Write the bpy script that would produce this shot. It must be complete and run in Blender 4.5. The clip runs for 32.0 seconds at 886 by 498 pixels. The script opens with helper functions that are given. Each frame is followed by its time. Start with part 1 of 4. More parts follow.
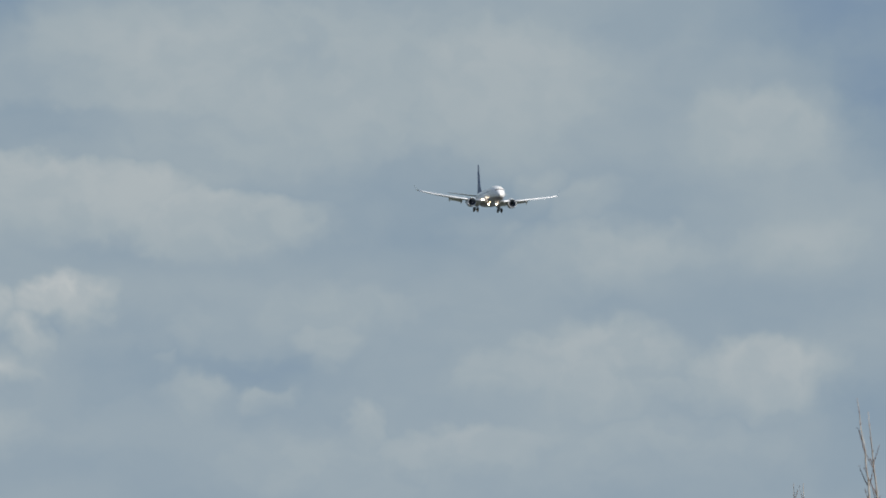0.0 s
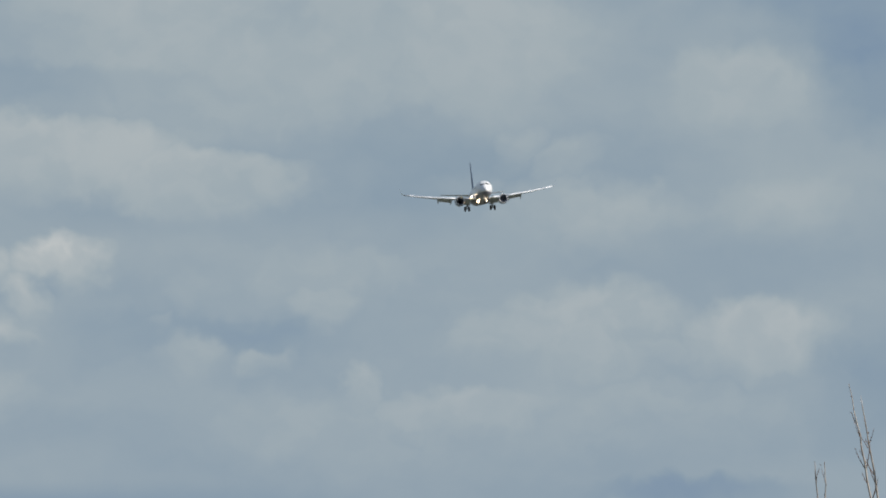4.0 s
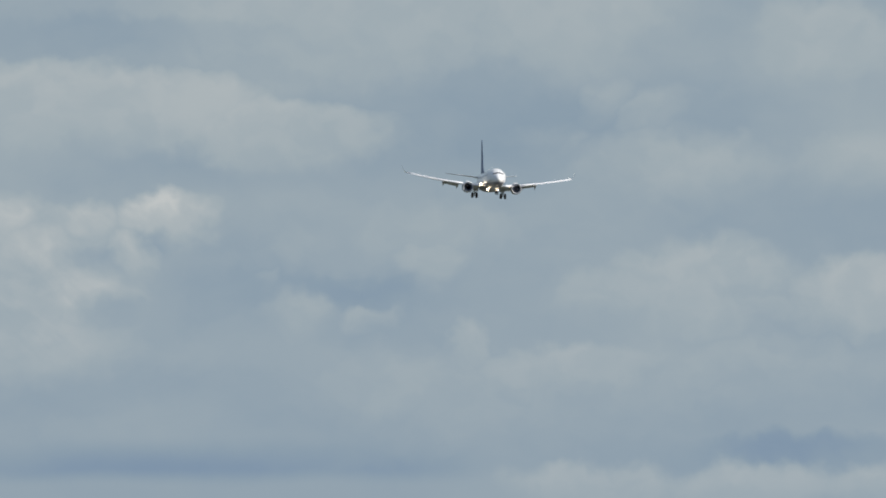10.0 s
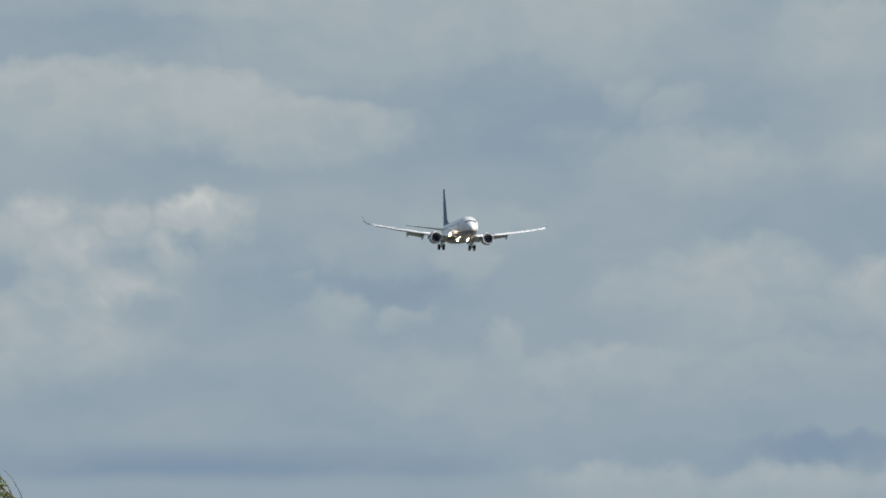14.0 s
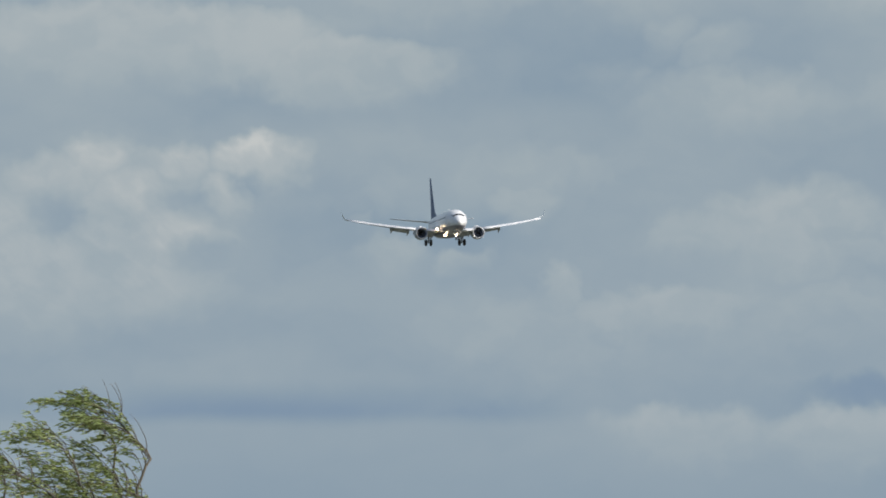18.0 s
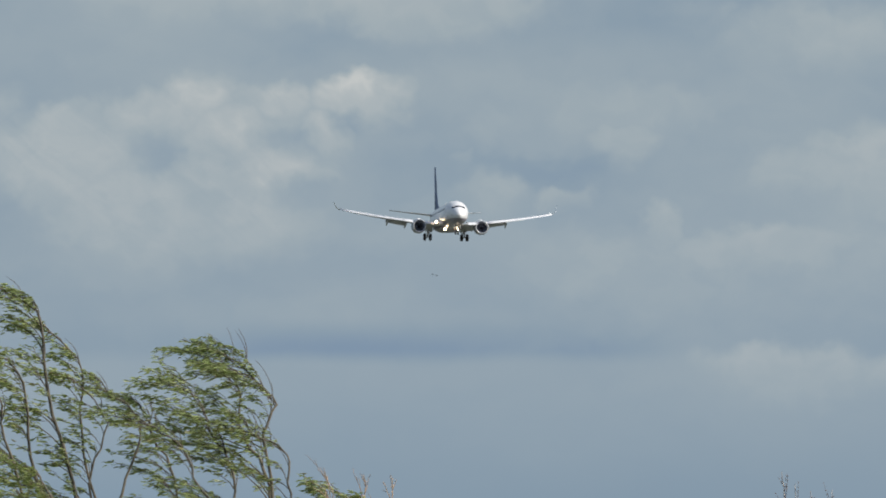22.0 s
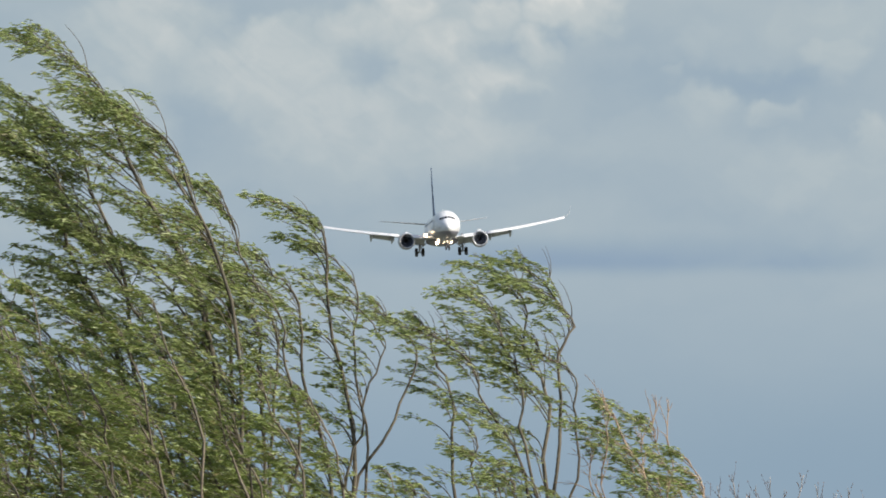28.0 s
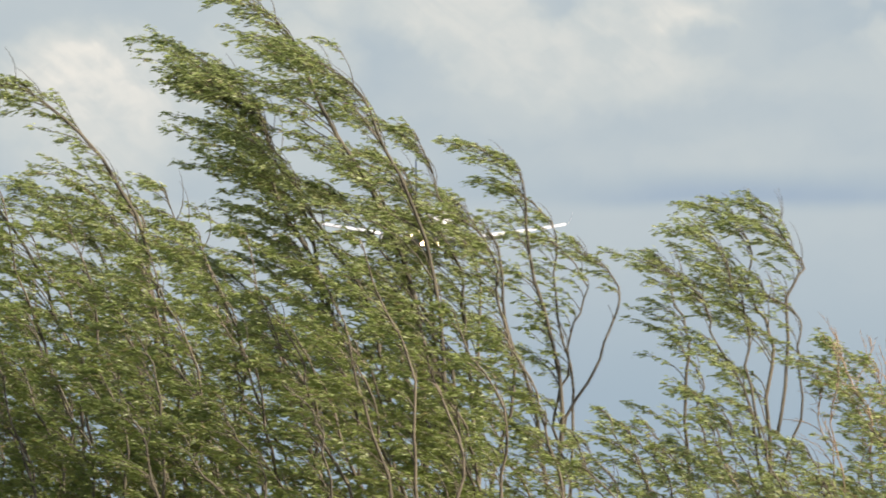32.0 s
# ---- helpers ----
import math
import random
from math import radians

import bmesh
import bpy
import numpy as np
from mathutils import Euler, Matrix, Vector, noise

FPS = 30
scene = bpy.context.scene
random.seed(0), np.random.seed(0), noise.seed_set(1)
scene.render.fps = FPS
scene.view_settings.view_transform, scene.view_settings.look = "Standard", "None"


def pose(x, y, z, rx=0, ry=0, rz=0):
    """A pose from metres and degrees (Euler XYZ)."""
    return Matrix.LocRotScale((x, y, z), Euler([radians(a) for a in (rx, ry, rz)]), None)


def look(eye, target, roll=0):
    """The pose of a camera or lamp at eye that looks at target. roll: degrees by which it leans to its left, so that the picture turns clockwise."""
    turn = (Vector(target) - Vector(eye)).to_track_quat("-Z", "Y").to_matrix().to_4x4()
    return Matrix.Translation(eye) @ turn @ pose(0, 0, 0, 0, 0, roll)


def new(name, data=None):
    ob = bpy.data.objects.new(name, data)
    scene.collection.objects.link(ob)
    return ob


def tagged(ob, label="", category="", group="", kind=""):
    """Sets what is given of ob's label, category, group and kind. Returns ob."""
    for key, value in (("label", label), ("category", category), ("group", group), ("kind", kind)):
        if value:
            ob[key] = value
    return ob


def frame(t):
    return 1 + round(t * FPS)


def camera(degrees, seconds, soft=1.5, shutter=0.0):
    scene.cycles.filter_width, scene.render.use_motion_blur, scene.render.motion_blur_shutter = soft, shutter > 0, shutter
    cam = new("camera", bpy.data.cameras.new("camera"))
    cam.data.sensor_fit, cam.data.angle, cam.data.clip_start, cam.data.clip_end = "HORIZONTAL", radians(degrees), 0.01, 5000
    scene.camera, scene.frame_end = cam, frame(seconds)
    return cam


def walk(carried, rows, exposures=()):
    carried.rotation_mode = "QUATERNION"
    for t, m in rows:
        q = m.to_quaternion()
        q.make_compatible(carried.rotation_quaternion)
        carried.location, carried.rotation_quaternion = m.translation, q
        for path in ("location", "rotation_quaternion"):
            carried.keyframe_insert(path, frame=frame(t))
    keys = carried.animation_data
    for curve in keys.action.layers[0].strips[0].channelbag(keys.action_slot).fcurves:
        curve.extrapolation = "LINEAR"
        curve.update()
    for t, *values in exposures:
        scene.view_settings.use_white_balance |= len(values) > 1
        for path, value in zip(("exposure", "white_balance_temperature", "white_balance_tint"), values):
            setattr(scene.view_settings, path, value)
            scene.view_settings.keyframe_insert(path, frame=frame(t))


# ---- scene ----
# ---- camera: stands on a tripod and pans after the aircraft ----
EYE = (0.0, 0.0, 1.6)
LENS = 3.1205
cam = camera(LENS, 32.0, soft=1.85, shutter=0.5)


def aim(bearing, elevation):
    b, e = radians(bearing), radians(elevation)
    return look(EYE, (EYE[0] + math.sin(b) * math.cos(e) * 100, EYE[1] + math.cos(b) * math.cos(e) * 100, EYE[2] + math.sin(e) * 100))


# rows: seconds, bearing (degrees to the right of +Y), elevation
walk(cam, [(t, aim(b, e)) for t, b, e in [
    (0, -0.0000, 2.0502),
    (0.5, -0.0350, 2.0391),
    (1, -0.0459, 2.0532),
    (1.5, -0.0631, 2.0769),
    (2, -0.0488, 2.0817),
    (2.5, -0.0350, 2.0567),
    (3, -0.0480, 2.0224),
    (3.5, -0.0650, 1.9743),
    (5.5, -0.2111, 1.9044),
    (6, -0.2419, 1.8952),
    (6.5, -0.2796, 1.8979),
    (7, -0.3208, 1.9026),
    (7.5, -0.3776, 1.8711),
    (8, -0.4253, 1.8537),
    (8.5, -0.4747, 1.8532),
    (9, -0.5504, 1.8432),
    (9.5, -0.5934, 1.8179),
    (10, -0.6324, 1.8237),
    (10.5, -0.6433, 1.8436),
    (11, -0.6651, 1.8661),
    (11.5, -0.6953, 1.8944),
    (12, -0.7361, 1.9109),
    (12.5, -0.7892, 1.9100),
    (13, -0.8308, 1.8813),
    (13.5, -0.8563, 1.8659),
    (14, -0.8650, 1.8471),
    (14.5, -0.8881, 1.8180),
    (15, -0.9433, 1.7641),
    (15.5, -0.9902, 1.7429),
    (17.5, -1.1520, 1.6929),
    (18, -1.1747, 1.6699),
    (18.5, -1.1949, 1.6256),
    (19, -1.2449, 1.5663),
    (19.5, -1.2911, 1.5159),
    (20, -1.3492, 1.4831),
    (20.5, -1.4143, 1.4686),
    (21, -1.4953, 1.4650),
    (21.5, -1.5681, 1.4670),
    (22, -1.6379, 1.4752),
    (22.5, -1.6960, 1.4698),
    (23, -1.7536, 1.4637),
    (23.5, -1.8324, 1.4283),
    (24, -1.9271, 1.3886),
    (24.5, -2.0259, 1.3538),
    (25, -2.1079, 1.3274),
    (25.5, -2.1994, 1.3110),
    (27.5, -2.5120, 1.2387),
    (28, -2.5421, 1.2045),
    (28.5, -2.5994, 1.1970),
    (29, -2.7113, 1.1557),
    (29.5, -2.7929, 1.1154),
    (30, -2.8785, 1.0731),
    (30.5, -2.9821, 1.0367),
    (31, -3.0856, 1.0064),
    (31.5, -3.1991, 0.9999),
    (32, -3.3125, 0.9954),
]],
     exposures=[(0.0, 0.0, 6500, 10), (22.0, 0.0, 6500, 10), (25.0, 0.04, 6530, 10), (27.5, 0.32, 6650, 10), (29.0, 0.40, 6850, 11), (30.0, 0.65, 7050, 12), (31.0, 0.66, 7250, 13), (32.0, 0.68, 7400, 14)])

# ---- world and sun ----
SUN_BEARING, SUN_HEIGHT = 111.0, 35.0
world = bpy.data.worlds.new("sky")
scene.world = world
world.use_nodes = True
wn = world.node_tree.nodes
sky = wn.new("ShaderNodeTexSky")
sky.sky_type = "NISHITA"
sky.sun_disc = False
sky.sun_elevation = radians(SUN_HEIGHT)
sky.sun_rotation = radians(SUN_BEARING)
sky.dust_density = 2.0
wn["Background"].inputs["Strength"].default_value = 0.15
world.node_tree.links.new(sky.outputs[0], wn["Background"].inputs["Color"])
sun = new("sun", bpy.data.lights.new("sun", "SUN"))
sun.data.energy = 4.8
sun.data.angle = radians(0.6)
sun.data.color = (1.0, 0.95, 0.86)
_b, _e = radians(SUN_BEARING), radians(SUN_HEIGHT)
sun.matrix_world = look((math.sin(_b) * math.cos(_e) * 900, math.cos(_b) * math.cos(_e) * 900, math.sin(_e) * 900), (0, 0, 0))


# ---- node helpers and materials ----
class Nodes:
    """Short forms for building a node tree."""

    def __init__(self, name):
        self.m = bpy.data.materials.new(name)
        self.m.use_nodes = True
        self.t = self.m.node_tree
        self.bsdf = self.t.nodes.get("Principled BSDF")
        self.out = self.t.nodes.get("Material Output")

    def node(self, kind, **props):
        n = self.t.nodes.new(kind)
        for k, v in props.items():
            if k == "operation":
                n.operation = v
            elif k == "data_type":
                n.data_type = v
            elif k == "interp":
                n.interpolation_type = v
        return n

    def put(self, socket, v):
        if isinstance(v, bpy.types.NodeSocket):
            self.t.links.new(v, socket)
        else:
            socket.default_value = v

    def math(self, op, a, b=0.0, c=0.0):
        n = self.node("ShaderNodeMath", operation=op)
        for i, v in enumerate((a, b, c)):
            self.put(n.inputs[i], v)
        return n.outputs[0]

    def vec(self, op, a, b=(0, 0, 0)):
        n = self.node("ShaderNodeVectorMath", operation=op)
        self.put(n.inputs[0], a)
        self.put(n.inputs[1], b)
        return n

    def noise(self, vector, scale, detail=3.0, rough=0.5, distortion=0.0):
        n = self.node("ShaderNodeTexNoise")
        self.put(n.inputs["Vector"], vector)
        n.inputs["Scale"].default_value = scale
        n.inputs["Detail"].default_value = detail
        n.inputs["Roughness"].default_value = rough
        n.inputs["Distortion"].default_value = distortion
        return n

    def ramp(self, fac, stops):
        n = self.node("ShaderNodeValToRGB")
        els = n.color_ramp.elements
        while len(els) < len(stops):
            els.new(0.5)
        for el, (p, c) in zip(els, stops):
            el.position, el.color = p, (*c, 1)
        self.put(n.inputs[0], fac)
        return n.outputs[0]

    def mix(self, fac, a, b):
        n = self.node("ShaderNodeMix", data_type="RGBA")
        self.put(n.inputs[0], fac)
        for s, v in ((n.inputs[6], a), (n.inputs[7], b)):
            self.put(s, v if isinstance(v, bpy.types.NodeSocket) else (*v, 1))
        return n.outputs[2]

    def step(self, v, lo, hi):
        n = self.node("ShaderNodeMapRange", interp="SMOOTHSTEP")
        self.put(n.inputs[0], v)
        n.inputs[1].default_value, n.inputs[2].default_value = lo, hi
        return n.outputs[0]

    def bump(self, height, strength, distance):
        n = self.node("ShaderNodeBump")
        n.inputs["Strength"].default_value = strength
        n.inputs["Distance"].default_value = distance
        self.put(n.inputs["Height"], height)
        self.put(self.bsdf.inputs["Normal"], n.outputs[0])

    def coords(self):
        return self.node("ShaderNodeTexCoord").outputs["Object"]


def worn(name, a, b, rough, metal=0.0, scale=3.0, fine=40.0, bump=0.02, coat=0.0):
    """A surface whose colour and gloss vary at two scales."""
    n = Nodes(name)
    p = n.coords()
    big, small = n.noise(p, scale, 4).outputs[0], n.noise(p, fine, 2).outputs[0]
    f = n.step(n.math("ADD", n.math("MULTIPLY", big, 0.75), n.math("MULTIPLY", small, 0.25)), 0.35, 0.68)
    n.put(n.bsdf.inputs["Base Color"], n.mix(f, a, b))
    n.put(n.bsdf.inputs["Roughness"], n.math("MULTIPLY_ADD", small, 0.2, rough - 0.1))
    n.bsdf.inputs["Metallic"].default_value = metal
    n.bsdf.inputs["Coat Weight"].default_value = coat
    if bump:
        n.bump(small, 0.3, bump)
    return n.m


def glow(name, colour, strength):
    n = Nodes(name)
    n.bsdf.inputs["Base Color"].default_value = (*colour, 1)
    n.bsdf.inputs["Emission Color"].default_value = (*colour, 1)
    n.bsdf.inputs["Emission Strength"].default_value = strength
    return n.m


def hull_paint():
    """White upper hull and lavender-grey belly with its shade coloured in, with faint streaks and panel rows."""
    n = Nodes("hull_paint")
    p = n.coords()
    sep = n.node("ShaderNodeSeparateXYZ")
    n.put(sep.inputs[0], p)
    y, z = sep.outputs[1], sep.outputs[2]
    belly = n.step(n.math("SUBTRACT", -0.95, z), -0.05, 0.05)
    streak = n.noise(n.vec("MULTIPLY", p, (4.0, 0.3, 4.0)).outputs[0], 1.0, 4).outputs[0]
    panel = n.math("LESS_THAN", n.math("FRACT", n.math("DIVIDE", y, 1.27)), 0.012)
    white = n.mix(n.step(streak, 0.35, 0.7), (0.76, 0.76, 0.77), (0.67, 0.68, 0.70))
    white = n.mix(panel, white, (0.5, 0.5, 0.52))
    # belly tone: lavender-grey, darkened to hold the shade of the hull's underside
    navy = n.mix(n.step(streak, 0.3, 0.7), (0.26, 0.25, 0.32), (0.21, 0.205, 0.27))
    col = n.mix(belly, white, navy)
    n.put(n.bsdf.inputs["Base Color"], col)
    n.bsdf.inputs["Roughness"].default_value = 0.28
    n.bsdf.inputs["Coat Weight"].default_value = 0.3
    return n.m


def leaf_stuff(name, a, b, c):
    """Leaves: every one its own tone, light passing through the thin blade."""
    n = Nodes(name)
    r = n.node("ShaderNodeNewGeometry").outputs["Random Per Island"]
    col = n.ramp(r, [(0.0, a), (0.5, b), (0.90, c), (0.93, (0.23, 0.17, 0.08)), (1.0, (0.19, 0.13, 0.07))])
    vein = n.noise(n.coords(), 60.0, 2).outputs[0]
    col = n.mix(n.step(vein, 0.4, 0.8), col, tuple(min(1.0, v * 1.35) for v in b))
    n.put(n.bsdf.inputs["Base Color"], col)
    n.bsdf.inputs["Roughness"].default_value = 0.42
    tr = n.node("ShaderNodeBsdfTranslucent")
    n.put(tr.inputs["Color"], n.mix(0.5, col, (0.32, 0.38, 0.09)))
    mx = n.node("ShaderNodeMixShader")
    mx.inputs[0].default_value = 0.5
    n.put(mx.inputs[1], n.bsdf.outputs[0])
    n.put(mx.inputs[2], tr.outputs[0])
    n.put(n.out.inputs["Surface"], mx.outputs[0])
    return n.m


def cloud_sheet(name, heads, hollows, upper):
    """A cloud deck: heads firm on top and fading below, hollows between them. The upper deck is open below and drifts by itself."""
    n = Nodes(name)
    n.t.nodes.remove(n.bsdf)
    s = n.node("ShaderNodeSeparateXYZ")
    n.put(s.inputs[0], n.coords())
    x, y, z = s.outputs
    flat = n.math("SQRT", n.math("ADD", n.math("MULTIPLY", x, x), n.math("MULTIPLY", y, y)))
    # bearing and height in units of a fifth of a degree (about 17 m on the sheet)
    unit = 28780.0 / 100.0
    u = n.math("MULTIPLY", n.math("ARCTAN2", x, y), unit)
    v = n.math("MULTIPLY", n.math("ARCTAN2", z, flat), unit)
    c = n.node("ShaderNodeCombineXYZ")
    n.put(c.inputs[0], u)
    n.put(c.inputs[1], v)
    c.inputs[2].default_value = 7.3 if upper else 0.0
    q = c.outputs[0]

    def warp(scale, detail, amount):
        return n.vec("MULTIPLY", n.vec("SUBTRACT", n.noise(q, scale, detail, 0.55).outputs["Color"], (0.5, 0.5, 0.5)).outputs[0], amount).outputs[0]

    qw = q
    for w in (warp(0.5, 2, (1.3, 0.55, 0)), warp(1.7, 2, (0.75, 0.55, 0)), warp(5.5, 2, (0.13, 0.11, 0))):
        qw = n.vec("ADD", qw, w).outputs[0]

    def lump(acc, op, cx, cy, rx, ry, gain, soft=0.6):
        d = n.vec("MULTIPLY", n.vec("SUBTRACT", qw, (cx, cy, 0)).outputs[0], (1 / rx, 1 / ry, 0)).outputs[0]
        # firmer on top, fading out below
        e = n.vec("ADD", d, n.vec("MULTIPLY", n.vec("ABSOLUTE", d).outputs[0], (0, 0.25, 0)).outputs[0]).outputs[0]
        ln = n.vec("LENGTH", e).outputs["Value"]
        sep = n.node("ShaderNodeSeparateXYZ")
        n.put(sep.inputs[0], d)
        shade = n.math("MULTIPLY_ADD", n.math("MINIMUM", n.math("MAXIMUM", sep.outputs[1], -1.2), 0.7), 0.30 * gain, 0.80 * gain)
        k = n.math("MULTIPLY", n.step(ln, 1.1 + 0.5 * soft, 1.1 - soft), shade)
        return n.math(op, acc, k)

    total = 0.0
    for row in heads:
        total = lump(total, "MAXIMUM", *row)
    for row in hollows:
        total = lump(total, "ADD", *row)
    broad = n.noise(n.vec("MULTIPLY", qw, (0.16, 0.40, 1)).outputs[0], 1.0, 3, 0.42).outputs[0]
    wisps = n.noise(n.vec("MULTIPLY", qw, (0.45, 0.9, 1)).outputs[0], 1.0, 4, 0.42).outputs[0]
    puffs = n.noise(n.vec("MULTIPLY", qw, (1.5, 2.0, 1)).outputs[0], 1.0, 4, 0.45).outputs[0]
    level = n.math("MULTIPLY_ADD", n.math("SUBTRACT", broad, 0.5), 0.46, total)
    level = n.math("MULTIPLY_ADD", n.math("SUBTRACT", wisps, 0.5), 0.20, level)
    rough = n.math("MULTIPLY_ADD", n.math("MINIMUM", n.math("MAXIMUM", total, 0.0), 0.45), 0.30 if upper else 0.40, 0.02)
    level = n.math("ADD", level, n.math("MULTIPLY", n.math("SUBTRACT", n.step(puffs, 0.33, 0.67), 0.5), rough))
    if not upper:
        # the heads are torn into slanting streaks
        along = n.math("SUBTRACT", n.math("MULTIPLY", u, 0.77), n.math("MULTIPLY", v, 0.64))
        across = n.math("ADD", n.math("MULTIPLY", u, 0.64), n.math("MULTIPLY", v, 0.77))
        slant = n.node("ShaderNodeCombineXYZ")
        n.put(slant.inputs[0], n.math("MULTIPLY", along, 0.55))
        n.put(slant.inputs[1], n.math("MULTIPLY", across, 1.45))
        streak = n.noise(slant.outputs[0], 1.0, 5, 0.52, 0.5).outputs[0]
        torn = n.math("MULTIPLY", n.math("MINIMUM", n.math("MAXIMUM", total, 0.0), 0.4), n.step(u, -3.0, -6.0))
        level = n.math("MULTIPLY_ADD", n.math("SUBTRACT", n.step(streak, 0.34, 0.64), 0.55), n.math("MULTIPLY", torn, 0.62), level)
        # dark base of the deck with a firm lower edge, clear air below
        vb = n.math("MULTIPLY_ADD", n.math("SUBTRACT", n.noise(q, 0.45, 4).outputs[0], 0.5), 0.30, v)
        base = n.math("MULTIPLY", n.step(vb, BASE + 0.80, BASE + 0.14), n.step(vb, BASE - 0.16, BASE + 0.18))
        reach = n.math("MULTIPLY", n.step(u, -0.5, -4.0), n.step(broad, 0.30, 0.55))
        reach = n.math("MULTIPLY", reach, n.math("MULTIPLY_ADD", n.step(u, -12.0, -7.0), 0.7, 0.3))
        level = n.math("MULTIPLY_ADD", base, n.math("MULTIPLY_ADD", reach, -0.27, -0.04), level)
        low = n.step(vb, BASE + 0.3, BASE - 0.4)
        level = n.math("MULTIPLY", level, n.math("MULTIPLY_ADD", low, -0.45, 1.0))
    level = n.math("ADD", level, 0.37)
    col = n.ramp(level, [(0.0, (0.166, 0.252, 0.378)), (0.25, (0.252, 0.332, 0.406)), (0.5, (0.345, 0.410, 0.448)), (0.75, (0.418, 0.466, 0.486)), (1.0, (0.540, 0.563, 0.558))])
    if not upper:
        col = n.mix(n.math("MULTIPLY", n.step(v, 11.0, 5.0), 0.22), col, (0.285, 0.360, 0.432))
        col = n.mix(n.math("MULTIPLY", n.step(v, BASE + 0.1, 1.0), 0.80), col, (0.190, 0.280, 0.375))
    em = n.node("ShaderNodeEmission")
    n.put(em.inputs["Color"], col)
    shown = em.outputs[0]
    if upper:
        mx = n.node("ShaderNodeMixShader")
        n.put(mx.inputs[0], n.step(n.math("MULTIPLY_ADD", n.math("SUBTRACT", wisps, 0.5), 1.2, v), 9.5, 10.4))
        n.put(mx.inputs[1], n.node("ShaderNodeBsdfTransparent").outputs[0])
        n.put(mx.inputs[2], shown)
        shown = mx.outputs[0]
    n.put(n.out.inputs["Surface"], shown)
    n.m.cycles.emission_sampling = "NONE"
    return n.m


# cloud heads and hollows: bearing, height, half width, half height, gain, softness of the edge
BASE = 4.80
HIGH_HEADS = [
    (0.96, 13.40, 2.10, 1.20, 0.26, 0.6),
    (-3.30, 13.50, 4.30, 1.60, 0.26, 0.7),
    (-8.30, 11.45, 2.40, 0.72, 0.30, 0.4),
    (-6.60, 11.35, 2.20, 0.72, 0.34, 0.35),
    (-4.00, 10.85, 1.80, 0.62, 0.30, 0.4),
    (5.96, 12.50, 1.60, 0.75, 0.26, 0.7),
    (1.60, 11.45, 0.45, 0.45, 0.17, 0.7),
    (2.40, 11.20, 0.60, 0.38, 0.18, 0.7),
    (2.70, 10.20, 1.70, 0.75, 0.24, 0.6),
    (0.90, 10.60, 0.90, 0.40, 0.16, 0.8),
    (6.30, 10.20, 1.60, 0.60, 0.18, 0.8),
]
HIGH_HOLLOWS = [
    (7.40, 14.20, 2.00, 1.10, -0.20, 0.9),
    (8.20, 12.70, 1.20, 1.20, -0.20, 0.9),
    (-6.80, 12.55, 2.40, 0.35, -0.14, 0.8),
    (-8.00, 14.60, 0.80, 0.60, -0.25, 0.8),
    (0.00, 11.60, 1.60, 0.50, -0.08, 0.9),
]
MID_HEADS = [
    (2.90, 8.35, 1.60, 0.85, 0.30, 0.5),
    (5.60, 8.20, 1.50, 0.70, 0.34, 0.5),
    (1.20, 8.10, 1.10, 0.45, 0.20, 0.7),
    (-4.35, 7.85, 0.60, 0.36, 0.25, 0.7),
    (-5.00, 8.36, 0.22, 0.16, 0.14, 0.8),
    (-1.40, 7.25, 0.42, 0.36, 0.28, 0.5),
    (0.20, 6.80, 1.70, 0.38, 0.24, 0.6),
    (-1.50, 6.50, 2.60, 0.80, 0.14, 0.8),
    (-3.10, 7.70, 0.50, 0.24, 0.22, 0.6),
    (-2.15, 8.65, 0.55, 0.42, 0.16, 0.7),
    (-1.80, 9.30, 1.80, 0.45, 0.10, 0.9),
    (3.80, 6.90, 2.20, 0.60, 0.14, 0.8),
    (1.00, 4.62, 1.60, 0.52, 0.34, 0.5),
    (3.60, 4.64, 1.40, 0.55, 0.38, 0.5),
    (6.10, 4.60, 1.60, 0.50, 0.32, 0.5),
]
LOW_HEADS = [
    (-6.75, 9.42, 0.85, 0.36, 0.50, 0.6),
    (-8.15, 9.38, 0.65, 0.30, 0.36, 0.75),
    (-7.45, 8.85, 0.35, 0.42, 0.36, 0.75),
    (-8.90, 8.70, 0.90, 0.62, 0.34, 0.7),
    (-8.30, 8.05, 0.90, 0.70, 0.36, 0.7),
    (-9.60, 9.45, 0.70, 0.42, 0.34, 0.75),
    (-9.40, 8.00, 0.90, 0.60, 0.32, 0.75),
    (-10.40, 9.20, 0.80, 0.40, 0.30, 0.6),
    (-8.70, 7.35, 1.30, 0.60, 0.24, 0.6),
    (-12.00, 8.30, 1.60, 0.90, 0.34, 0.75),
    (-11.80, 9.00, 0.60, 0.45, 0.34, 0.75),
    (-14.30, 9.10, 1.30, 0.80, 0.34, 0.75),
    (-10.60, 7.50, 1.80, 0.90, 0.30, 0.6),
    (-18.40, 6.80, 1.80, 1.40, 0.46, 0.6),
    (-15.20, 7.60, 1.40, 0.70, 0.20, 0.8),
    (-4.50, 9.00, 0.80, 0.40, 0.10, 0.9),
]
